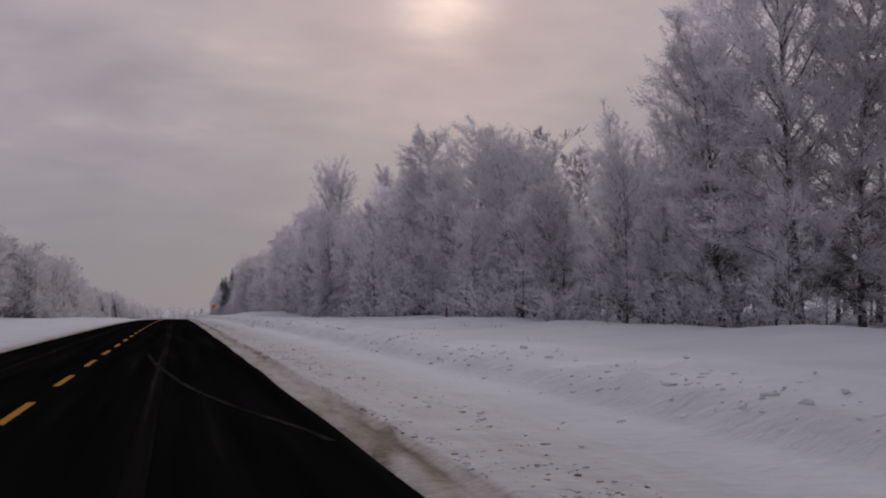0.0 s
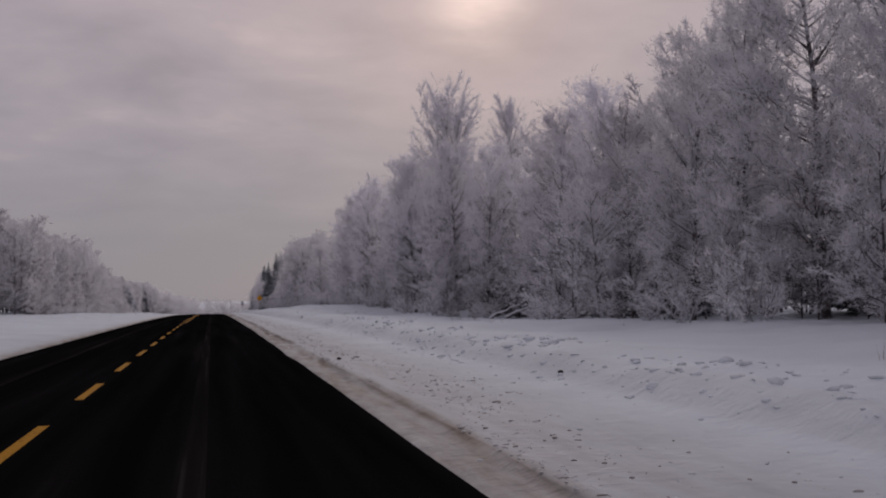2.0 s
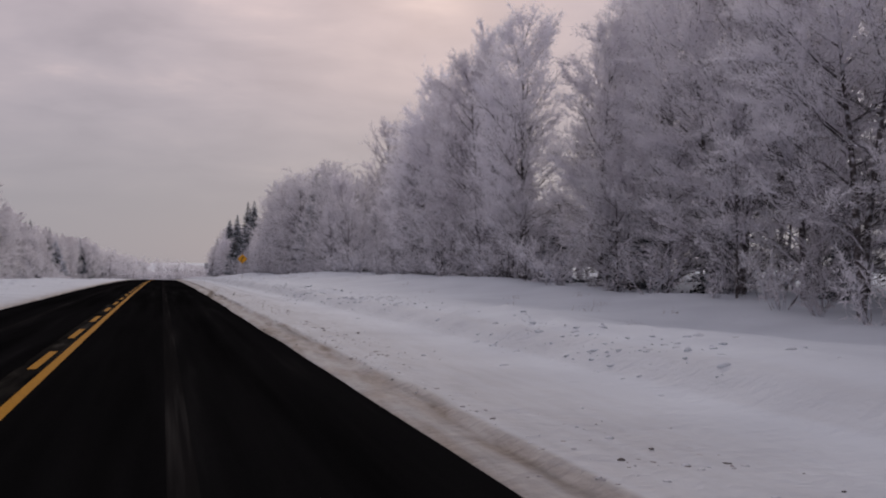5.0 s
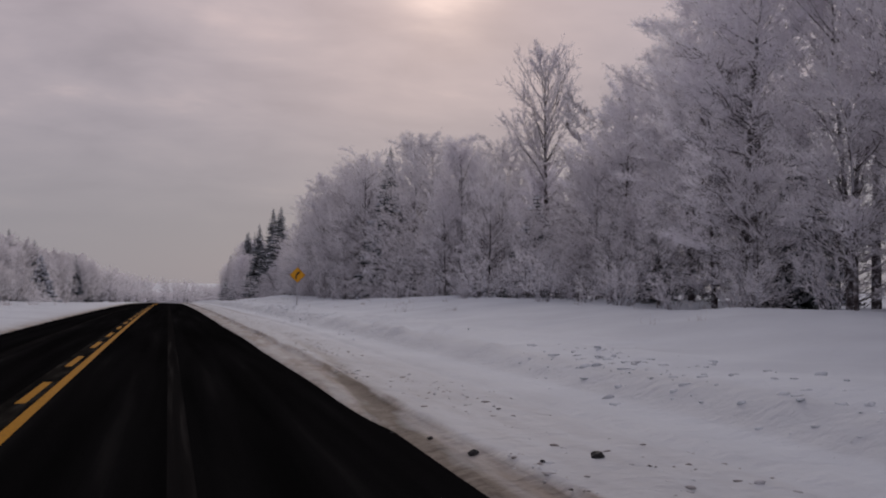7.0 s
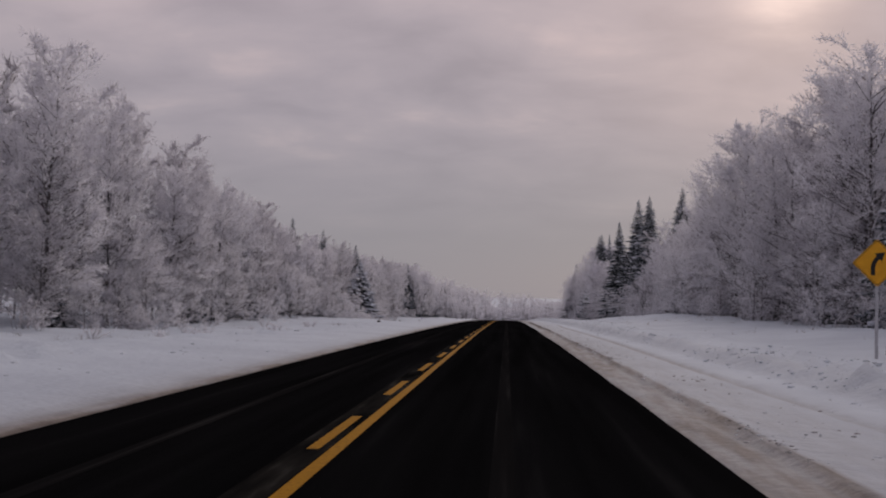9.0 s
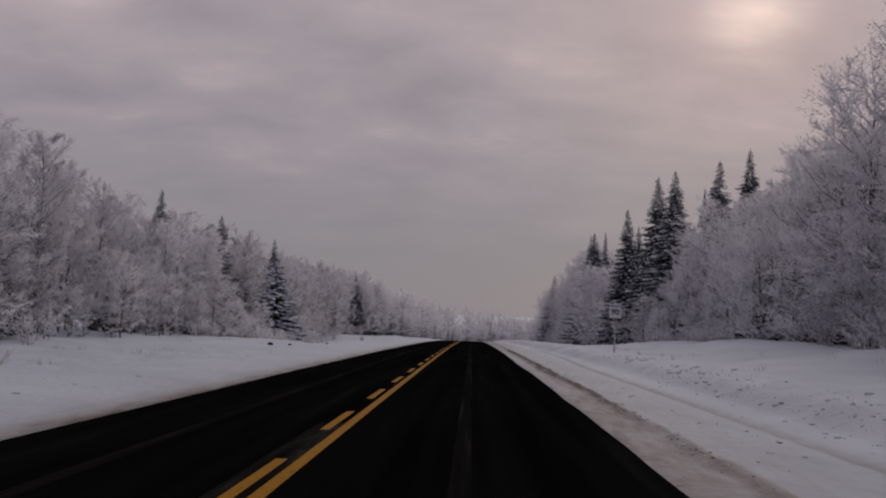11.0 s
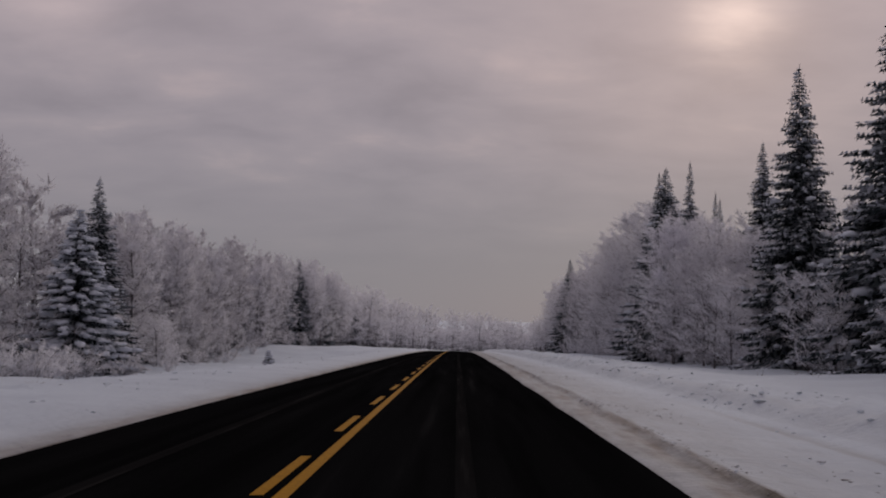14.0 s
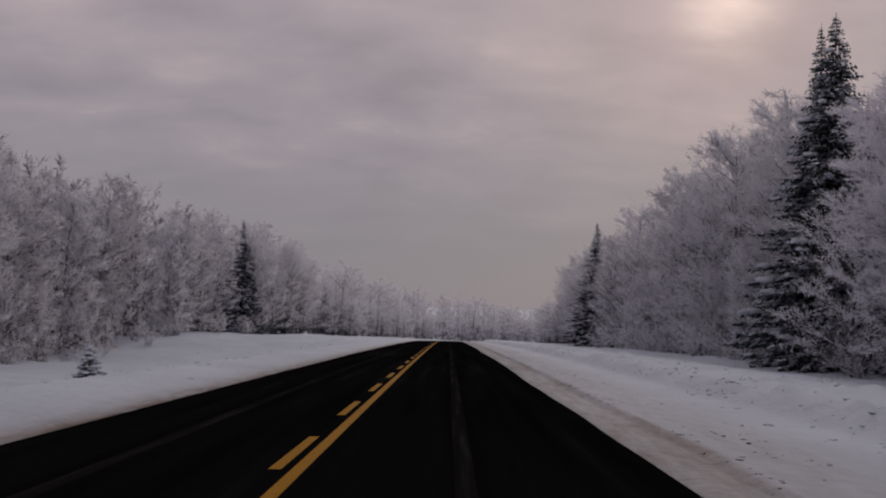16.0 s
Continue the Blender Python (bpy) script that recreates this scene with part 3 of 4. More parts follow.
for u in (-1.75, 1.65):
    tagged(new("salt_streak", strip_mesh("salt_streak", u - 0.10, u + 0.10, -30, 560, 0.004, MAT["dust"])), "faint pale salt streak along the lane").parent = road

tagged(new("grime_band", strip_mesh("grime_band", -0.30, 0.04, 122, 262, 0.005, MAT["grime"])), "grey band of dried slush along the centre line").parent = road


def salt_curve(stops, wide):
    """A pale bent streak that a turning tyre left on the asphalt."""
    ys = np.linspace(stops[0][1], stops[-1][1], 40)
    us = np.interp(ys, [p[1] for p in stops], [p[0] for p in stops])
    us = np.convolve(np.pad(us, 3, mode="edge"), np.ones(7) / 7, "valid")
    v = [(u + k * wide, y, road_z(y) - 0.02 * abs(u) + 0.008) for u, y in zip(us, ys) for k in (-0.5, 0.5)]
    me = mesh_of("salt_curve", v, [(2 * i, 2 * i + 1, 2 * i + 3, 2 * i + 2) for i in range(39)], MAT["salt"])
    tagged(new("salt_curve", me), "pale bent salt streak left by a tyre").parent = road


salt_curve([(3.62, 8.7), (3.47, 9.6), (3.09, 10.9), (2.59, 13.5), (2.15, 16.5), (1.5, 23.9), (1.2, 29.5)], 0.09)


# ---- woods ----
def tree_thing(name, heaps, label, category, group, names, rime="frost"):
    root = tagged(new(name), label, category, group)
    mats = {"trunk": MAT["bark"], "crown": MAT[rime], "foliage": MAT["needles"], "snow_cover": MAT["bough_snow"], "stem": MAT["branch"]}
    for n, h in zip(names, heaps):
        v, f = h.arrays()
        ob = mesh_part(n, mesh_of(n, v, f, mats[n]), root)
        if n == "snow_cover":
            tagged(ob, kind="stuff")
    return root


FROST_LABELS = "leafless roadside tree with every twig coated in white hoarfrost"
rng = np.random.default_rng(21)


def set_back(y):
    """How far the edge of the wood on the far side draws back from the road."""
    return float(profile(y, [(388, 0.0), (404, 3.5), (430, 4.5), (458, 5.5), (480, 2.0), (500, 0.0)]))


def ground_at(x, y):
    return float(ground_z(x, y))


class Kind:
    """One tree that is built once; the first planting moves it, later ones copy it."""

    def __init__(self, root):
        self.root, self.used = root, False
        self.height = max(v.co.z for part_ob in root.children for v in part_ob.data.vertices)

    def plant(self, x, y, height, turn, wide=1.0, label=""):
        s = height / self.height
        m = pose(x, y, ground_at(x, y) - 0.05, 0, 0, turn)
        if self.used:
            ob = copy_thing(self.root, m)
        else:
            ob, self.used = self.root, True
            ob.matrix_basis = m
        ob.scale = (s * wide, s * wide, s)
        return tagged(ob, label)


NAMES = ("trunk", "crown")
HERO = [Kind(tree_thing("frosted_tree", broadleaf(100 + k, 14.0, (2.5, 3.3, 2.8, 3.0)[k % 4], 74, 30000, 0.27, 0.027, low=(0.04, 0.07, 0.12)[k % 3], rise=0.85 + 0.2 * (k % 4), fork=k in (2, 5), boughs=8, puffy=0.5),
             FROST_LABELS, "tree", "frosted trees along the highway", NAMES, "frost" if k < 3 else "lit_frost")) for k in range(7)]
MID = [Kind(tree_thing("frosted_tree", broadleaf(200 + k, 14.0, 2.8 + 0.3 * (k % 3), 54, 12000, 0.33, 0.044, low=0.04 + 0.03 * (k % 2), rise=0.7 + 0.25 * (k % 3), boughs=7, puffy=0.5),
            FROST_LABELS, "tree", "frosted trees along the highway", NAMES)) for k in range(5)]
FULL = [Kind(tree_thing("frosted_tree", broadleaf(220 + k, 14.0, 2.9 + 0.3 * (k % 3), 54, 13000, 0.31, 0.041, low=0.03 + 0.03 * (k % 2), rise=0.7 + 0.2 * (k % 3), boughs=7, puffy=0.5),
             FROST_LABELS, "tree", "frosted trees along the highway", NAMES)) for k in range(5)]
BUSHY = [Kind(tree_thing("frosted_sapling", broadleaf(250 + k, 6.0, 2.0, 28, 5200, 0.22, 0.030, low=0.02, rise=0.9, boughs=7, slim=0.8, puffy=0.45),
              "bushy young tree thick with hoarfrost at the wood's edge", "tree", "frosted saplings at the wood's edge", NAMES)) for k in range(5)]
ASPEN = [Kind(tree_thing("frosted_aspen", broadleaf(300 + k, 18.0, (4.4, 3.3, 4.6)[k], (90, 70, 44)[k], (30000, 18000, 11000)[k], 0.30, 0.030, low=(0.22, 0.30, 0.40)[k], rise=(1.6, 2.0, 1.3)[k], fork=k == 0, boughs=8, slim=1.3, puffy=0.2),
              "tall slender aspen with a dark trunk and frosted upswept branches", "tree", "tall frosted aspens", NAMES, "lit_frost")) for k in range(3)]
BARE = [Kind(tree_thing("bare_aspen", broadleaf(330 + k, 13.0, 1.9, 30, 3000, 0.24, 0.024, low=0.42, rise=2.2, fork=k == 0, boughs=6, slim=1.2, puffy=0.02),
             "thin half-bare aspen with dark stems and lightly frosted twigs", "tree", "", NAMES)) for k in range(2)]
SPRUCE = [Kind(tree_thing("spruce", spruce(400 + k, 15.0, r, 1.0, sn), "dark green spruce with frost and snow on its boughs", "spruce", "spruces among the frosted trees", ("trunk", "foliage", "snow_cover")))
          for k, (r, sn) in enumerate(((3.9, 1.6), (4.4, 2.0), (2.9, 1.5), (4.1, 3.0)))]
YOUNG = [Kind(tree_thing("spruce", spruce(430 + k, 6.0, 1.9, 0.85, 1.0), "young dark spruce with frosted boughs under the frosted trees", "spruce", "young spruces under the frosted trees", ("trunk", "foliage", "snow_cover"))) for k in range(3)]
SNOWY = Kind(tree_thing("snowy_spruce", spruce(410, 9.0, 3.3, 1.15, 2.2, 0.45), "bushy spruce laden with thick clumps of snow", "spruce", "", ("trunk", "foliage", "snow_cover")))
SMALL = Kind(tree_thing("young_spruce", spruce(420, 2.0, 0.7, 1.5, 1.2, 0.2), "small young spruce standing alone in the snow", "spruce", "", ("trunk", "foliage", "snow_cover")))
SHRUB = [Kind(tree_thing("frosted_shrub", shrub(500 + k, 2.4, 14, 950), "low bare shrub thick with hoarfrost at the wood's edge", "shrub", "frosted shrubs at the wood's edge", ("stem", "crown"))) for k in range(4)]


def height_right(y):
    return profile(y, [(0, 13.5), (29.5, 13.5), (31.0, 12.0), (33.0, 8.2), (45, 8.2), (50, 8.8), (57, 11.2), (63, 12.8), (75, 14.8), (82, 14.2), (95, 12.5), (120, 13), (138, 14.5), (150, 15.8), (170, 14.2), (180, 13.4), (194, 13.4), (198, 12), (203, 10.6), (224, 10.8), (232, 12.8), (240, 14.3), (262, 15), (286, 16.2), (310, 13), (340, 13), (365, 11), (390, 12), (408, 14.2), (420, 16.8), (438, 17.5), (455, 15.5), (480, 14), (520, 13.5), (600, 13)])


def height_left(y):
    return profile(y, [(150, 14), (230, 14.4), (265, 15.4), (292, 14.3), (300, 12.5), (320, 11.0), (345, 10.8), (368, 13.5), (380, 14.3), (397, 13.2), (428, 14.4), (440, 14.0), (470, 14.2), (505, 15), (600, 14)])


# single trees that stand out
for y, x, h, k in ((133, 21.3, 21.5, 0), (145.5, 31.0, 21.8, 1), (217.2, 23.5, 16.3, 2), (192, 22.6, 17.5, 0), (186, 23.4, 17.0, 2), (178.5, 22.8, 17.5, 1)):
    ASPEN[k].plant(x, y, h, 40 * k + y)
for y, x, h, k in ((43.4, 24.4, 13.0, 0), (45.9, 22.9, 11.3, 1)):
    BARE[k].plant(x, y, h, 70 * k)
for x, y, h, k, w in ((18.5, 365.2, 15.5, 0, 0.9), (20.3, 356.6, 17.9, 0, 1.0), (21.3, 352.8, 17.8, 1, 0.95), (26.4, 356.0, 19.6, 3, 0.95), (29.6, 356.7, 20.9, 3, 0.9), (19.1, 402.8, 16.5, 1, 1.0), (18.7, 403.6, 16.2, 2, 0.9),
                      (20.1, 397.8, 16.3, 2, 0.72), (23.3, 388.5, 16.2, 3, 0.8), (27.7, 421, 17.1, 2, 0.7), (28.9, 424, 16.7, 2, 0.7), (20.0, 488.5, 15.9, 0, 1.0), (22.3, 493, 15.0, 2, 1.0),
                      (21.2, 252.8, 14.3, 1, 0.85), (-27.3, 368.0, 14.9, 1, 0.9), (-25.35, 390.5, 14.4, 0, 1.0), (-25.2, 490, 14.6, 0, 0.85), (-24.9, 492.5, 13.0, 2, 0.8), (-27.5, 345, 13.5, 0, 0.9),
                      (-24.0, 520, 9.0, 2, 1.0), (-21.0, 545, 8.5, 0, 0.9), (25.5, 134, 8.0, 2, 0.8), (29.0, 375, 19.6, 2, 0.8)):
    SPRUCE[k].plant(x, y, h, (x * 37 + y * 11) % 360, w)
for k in range(40):
    y = 60 + 290 * (k + rng.random()) / 40
    near = 22.0 if y < 130 else (20.6 if y < 295 else 19.4)
    YOUNG[k % 3].plant(near + rng.uniform(0, 2.2), y, rng.uniform(2.8, 6.8), rng.uniform(0, 360), rng.uniform(0.9, 1.3))
for k in range(40):
    y = 215 + 300 * (k + rng.random()) / 40
    YOUNG[k % 3].plant(-21.8 - set_back(y) - rng.uniform(0, 3.0), y, rng.uniform(2.2, 6.8), rng.uniform(0, 360), rng.uniform(0.9, 1.2))
SNOWY.plant(-23.0, 380.0, 10.6, 0, 1.05)
for k in range(9):
    SHRUB[k % 4].plant(-20.4 + rng.uniform(-1.0, 1.0), 368 + 1.7 * k, rng.uniform(1.3, 2.2), rng.uniform(0, 360), 1.2)
SMALL.plant(-14.0, 399.8, 1.75, 0, 1.55)

# the front of the wood on both sides
for x, y, h, k in ((20.4, 26.5, 13.8, 3), (22.0, 33.2, 13.4, 6)):
    HERO[k].plant(x, y, h, 61 * y, 1.25)
for x, y, h in ((20.3, 30.9, 4.6), (20.6, 33.4, 3.8), (20.9, 36.2, 4.4), (21.2, 39.0, 3.6), (22.4, 41.0, 4.2)):
    BUSHY[int(y) % 5].plant(x, y, h, 47 * y, 1.4)
HERO[4].plant(17.6, 391.5, 11.3, 70, 1.35)
HERO[5].plant(19.4, 392.5, 12.0, 160, 1.25)
for x, y, h in ((17.3, 380.5, 7.5), (18.2, 383.2, 9.2), (17.6, 396.5, 8.0), (17.0, 372.5, 5.6), (16.9, 376.0, 6.4), (17.4, 357.0, 4.4), (17.9, 349.5, 5.2), (17.6, 361.0, 5.0), (17.2, 366.0, 5.4)):
    BUSHY[int(y) % 5].plant(x, y, h, 53 * y, 1.3)
FULL[3].plant(19.6, 386.5, 10.8, 200, 1.15)
FULL[2].plant(22.3, 247.0, 15.3, 30, 1.15)
FULL[4].plant(20.6, 239.8, 13.9, 140, 1.2)
y = 21.0
while y < 540:
    h = height_right(y) * rng.uniform(0.80, 1.06)
    x = road_x(y) + 20.8 + rng.uniform(-1.5, 2.6)
    kinds = HERO[:3] if y < 92 else (HERO[3:] if y < 225 else FULL)
    if 30.5 < y < 37:
        h = min(h, rng.uniform(6.5, 7.5))
    if 380 < y < 401:
        h = min(h, rng.uniform(8.5, 10.5))
    if not (207.5 < y < 216 or 389 < y < 402.5 or 125 < y < 132 or 237 < y < 256 or any(a - 15 < y < a + 3 for a in (361, 369))):
        kinds[rng.integers(len(kinds))].plant(x, y, h, rng.uniform(0, 360), rng.uniform(0.95, 1.4))
    y += rng.uniform(3.2, 5.0)
y = 150.0
while y < 540:
    h = height_left(y) * rng.uniform(0.8, 1.05)
    x = road_x(y) - 24.0 - 0.7 * set_back(y) + rng.uniform(-2.0, 2.0)
    if not (352 < y < 367 or 372 < y < 393.5 or (455 < y < 488 and x > -25.5)):
        MID[rng.integers(len(MID))].plant(x, y, h, rng.uniform(0, 360), rng.uniform(0.95, 1.3))
    y += rng.uniform(2.9, 4.4)
for k in range(100):
    y = 24 + 432 * (k + rng.random()) / 100
    BUSHY[k % 5].plant((21.4 if 98 < y < 109 else 19.2) + rng.uniform(-0.9, 1.2), y, rng.uniform(1.5, 3.5) if (125 < y < 132 or 248 < y < 256 or 389 < y < 402 or any(a - 15 < y < a + 3 for a in (361, 369))) else rng.uniform(3.0, 8.0), rng.uniform(0, 360), rng.uniform(0.8, 1.3))
for k in range(110):
    y = 190 + 300 * (k + rng.random()) / 110
    BUSHY[k % 5].plant(-21.6 - set_back(y) + rng.uniform(-1.3, 1.3), y, rng.uniform(1.5, 2.6) if 440 < y < 488 or 362 < y < 382 else rng.uniform(2.6, 6.5), rng.uniform(0, 360), rng.uniform(0.9, 1.3))
for k in range(200):
    y = 24 + 446 * (k + rng.random()) / 200
    SHRUB[k % 4].plant((21.0 if 98 < y < 109 else 18.6) + rng.uniform(-1.1, 1.6), y, rng.uniform(1.0, 2.8), rng.uniform(0, 360), rng.uniform(0.8, 1.4))
for k in range(70):
    y = rng.uniform(200, 480)
    SHRUB[k % 4].plant(-20.2 - set_back(y) + rng.uniform(-1.2, 1.4), y, rng.uniform(1.0, 2.6), rng.uniform(0, 360), rng.uniform(0.9, 1.4))

for k in range(26):
    BUSHY[k % 5].plant(20.4 + rng.uniform(-0.8, 1.6), 22 + 2.3 * k, rng.uniform(2.2, 4.6), rng.uniform(0, 360), 1.3)
for k in range(7):
    BUSHY[k % 5].plant(20.0 + rng.uniform(-0.8, 1.6), 201 + 1.8 * k, rng.uniform(2.4, 4.2), rng.uniform(0, 360), 1.3)

for k in range(6):
    BUSHY[k % 5].plant(17.6 + 0.25 * k + rng.uniform(-0.3, 0.3), 339 + 2.6 * k, rng.uniform(2.4, 4.4), rng.uniform(0, 360), 1.2)
for k in range(16):
    SHRUB[k % 4].plant(-9.0 - rng.uniform(0, 6.0), 234 + 3.0 * k, rng.uniform(0.3, 0.75), rng.uniform(0, 360), rng.uniform(0.9, 1.5), "small tuft of frosted twigs poking through the snowy verge")
for k in range(5):
    SHRUB[k % 4].plant(16.2 + 0.5 * k, 311.5 + rng.uniform(-1.0, 1.0), rng.uniform(0.4, 0.8), rng.uniform(0, 360), 1.2, "small tuft of frosted twigs on the snow bank")


def woods(name, places, kinds, label, rime="shaded_frost"):
    """Many trees that nobody could count, joined: wood and frost."""
    heaps = [Heap(), Heap()]
    for x, y, h, k, turn, wide in places:
        s, c, g = h / 14.0, turn, ground_at(x, y)
        m = np.array([[np.cos(c), -np.sin(c), 0], [np.sin(c), np.cos(c), 0], [0, 0, 1]]) * np.array([wide, wide, 1])[:, None] * s
        for heap, (v, f) in zip(heaps, kinds[k]):
            heap.add(v @ m.T + (x, y, g), f)
    root = tagged(new(name), label, "woods", kind="stuff")
    for n, heap, mat in zip(("trunks", "frosted_twigs"), heaps, (MAT["bark"], MAT[rime])):
        mesh_part(n, mesh_of(n, *heap.arrays(), mat), root)


LITE = []
for k in range(6):
    w, fr = broadleaf(600 + k, 14.0, 3.2, 24, 2100, 0.52, 0.10, low=0.03, rise=0.8, boughs=4, puffy=0.4)
    LITE.append((w.arrays(), fr.arrays()))
for k in range(4):
    w, fr = broadleaf(650 + k, 14.0, 4.2, 16, 1300, 0.62, 0.085, low=0.02, rise=0.8, boughs=3, puffy=0.4)
    LITE.append((w.arrays(), fr.arrays()))
for k in range(4):
    w, fr = broadleaf(670 + k, 14.0, 4.4, 10, 420, 0.95, 0.16, low=0.02, rise=0.8, boughs=3, puffy=0.5)
    LITE.append((w.arrays(), fr.arrays()))
deep = []
for row, (u0, u1, gap) in enumerate(((22.8, 25.5, 3.4), (27, 33, 4.2), (36, 46, 11.0))):
    y = 26.0
    while y < 560:
        short = 0.45 if (66 < y < 84 or 168 < y < 198) or u0 < 26 and (345 < y < 372 or 383 < y < 405 or 246 < y < 256) else 1.0
        deep.append((road_x(y) + rng.uniform(u0, u1), y, short * height_right(y) * rng.uniform(0.6, 0.98), rng.integers(6), rng.uniform(0, 6.28), rng.uniform(0.9, 1.3)))
        y += gap * rng.uniform(0.7, 1.3)
for k in range(430):
    y = 12 + 540 * (k + rng.random()) / 430
    deep.append((road_x(y) + rng.uniform(20.5, 28), y, rng.uniform(2.5, 5.5), rng.integers(6, 10), rng.uniform(0, 6.28), rng.uniform(1.4, 2.2)))
woods("frosted_woods", deep, LITE, "dense frosted wood behind the first trees")
deep = []
for k in range(150):
    y = 150 + 400 * (k + rng.random()) / 150
    deep.append((road_x(y) - set_back(y) - rng.uniform(23, 31), y, rng.uniform(2.5, 5.5), rng.integers(6, 10), rng.uniform(0, 6.28), rng.uniform(1.4, 2.2)))
for row, (u0, u1, gap) in enumerate(((26.5, 30, 4.2), (31, 40, 5.5))):
    y = 150.0
    while y < 560:
        deep.append((road_x(y) - rng.uniform(u0, u1), y, height_left(y) * rng.uniform(0.78, 1.03), rng.integers(6), rng.uniform(0, 6.28), rng.uniform(0.9, 1.3)))
        y += gap * rng.uniform(0.7, 1.3)
woods("frosted_woods", deep, LITE, "dense frosted wood behind the first trees")
deep = []
for k in range(220):
    y = rng.uniform(545, 800)
    side = rng.choice((-1, 1))
    deep.append((road_x(y) + side * (19 + 26 * rng.random() ** 1.3), y, rng.uniform(11.5, 14.5) if side < 0 else rng.uniform(5, 8.5), rng.integers(6, 10), rng.uniform(0, 6.28), rng.uniform(0.9, 1.3)))
for k in range(620):
    y = rng.uniform(530, 800)
    deep.append((road_x(y) + rng.choice((-1, 1)) * rng.uniform(17, 34), y, rng.uniform(4, 8), rng.integers(10, 14) if y > 600 else rng.integers(6, 10), rng.uniform(0, 6.28), rng.uniform(1.7, 2.6)))
for k in range(700):
    y = rng.uniform(800, 1050)
    deep.append((rng.uniform(-70, 280), y, rng.uniform(5, 9.5), rng.integers(10, 14), rng.uniform(0, 6.28), rng.uniform(1.6, 2.4)))
for k in range(320):
    y = rng.uniform(560, 800)
    deep.append((road_x(y) + rng.uniform(20, 120), y, rng.uniform(4.5, 8), rng.integers(10, 14), rng.uniform(0, 6.28), rng.uniform(1.6, 2.4)))
woods("far_frosted_woods", deep, LITE, "far frosted woods round the bend of the road", "frost")


# ---- signs ----
def box(bm, size, at=(0, 0, 0), bevel=0.0):
    m = Matrix.Translation(at) @ Matrix.Diagonal((*size, 1))
    made = bmesh.ops.create_cube(bm, size=1.0, matrix=m)
    if bevel:
        edges = list({e for v in made["verts"] for e in v.link_edges})
        bmesh.ops.bevel(bm, geom=edges, offset=bevel, segments=2, affect="EDGES", profile=0.5)


def post(bm, height, wide=0.06, deep=0.03):
    """A folded steel U-post: a web and two flanges, with bolt heads."""
    box(bm, (wide, 0.006, height), (0, 0, height / 2 - 0.4), 0.001)
    for s in (-1, 1):
        box(bm, (0.006, deep, height), (s * wide / 2, deep / 2, height / 2 - 0.4), 0.001)


def lettering(name, text, size, at, mat, parent, squeeze=1.0):
    cu = bpy.data.curves.new(name, "FONT")
    cu.body, cu.size, cu.align_x, cu.align_y, cu.extrude = text, size, "CENTER", "CENTER", 0.001
    cu.offset = size * 0.022
    tmp = new(name, cu)
    bpy.context.view_layer.update()
    me = bpy.data.meshes.new_from_object(tmp.evaluated_get(bpy.context.evaluated_depsgraph_get()))
    bpy.data.objects.remove(tmp)
    me.materials.clear()
    me.materials.append(mat)
    me.transform(pose(*at, 90, 0, 0) @ Matrix.Diagonal((squeeze, 1, 1, 1)))
    return mesh_part(name, me, parent)


def plate(points, thick):
    bm = bmesh.new()
    f = bm.faces.new([bm.verts.new((x, 0, z)) for x, z in points])
    more = bmesh.ops.extrude_face_region(bm, geom=[f])
    bmesh.ops.translate(bm, verts=[v for v in more["geom"] if isinstance(v, bmesh.types.BMVert)], vec=(0, thick, 0))
    bmesh.ops.recalc_face_normals(bm, faces=bm.faces)
    return bm


def rounded(w, h, r, n=5):
    pts = []
    for cx, cz, a0 in ((w / 2 - r, h / 2 - r, 0), (-w / 2 + r, h / 2 - r, 90), (-w / 2 + r, -h / 2 + r, 180), (w / 2 - r, -h / 2 + r, 270)):
        pts += [(cx + r * math.cos(radians(a0 + 90 * k / n)), cz + r * math.sin(radians(a0 + 90 * k / n))) for k in range(n + 1)]
    return pts


def speed_sign(x, y):
    g = road_z(y) + 0.12
    root = tagged(new("speed_limit_sign"), "white speed limit sign with black numerals on a steel post", "road sign")
    root.matrix_basis = pose(x, y, g, 0, 0, -3)
    bm = bmesh.new()
    post(bm, 3.3)
    part("post", bm, MAT["steel"], root, "galvanised steel post")
    face = part("panel", plate([(px, pz + 2.42) for px, pz in rounded(0.60, 0.72, 0.04)], 0.004), MAT["sign_white"], root)
    face.location.y = -0.012
    rim = plate([(px, pz + 2.42) for px, pz in rounded(0.615, 0.735, 0.045)], 0.003)
    r = part("border", rim, MAT["black"], root)
    r.location.y = -0.007
    tab = part("unit_tab", plate([(px, pz + 1.97) for px, pz in rounded(0.60, 0.15, 0.02)], 0.004), MAT["black"], root, "black tab with white lettering")
    tab.location.y = -0.012
    lettering("word", "MAXIMUM", 0.115, (0, -0.002, 2.66), MAT["black"], face, 0.98)
    lettering("numerals", "90", 0.40, (0, -0.002, 2.36), MAT["black"], face, 1.02)
    lettering("unit", "km/h", 0.125, (0, -0.002, 1.975), MAT["sign_white"], tab)
    bm = bmesh.new()
    box(bm, (0.20, 0.05, 0.03), (0, 0.0, 2.795), 0.012)
    part("snow_cap", bm, MAT["bough_snow"], root, "small strip of snow on the top edge")


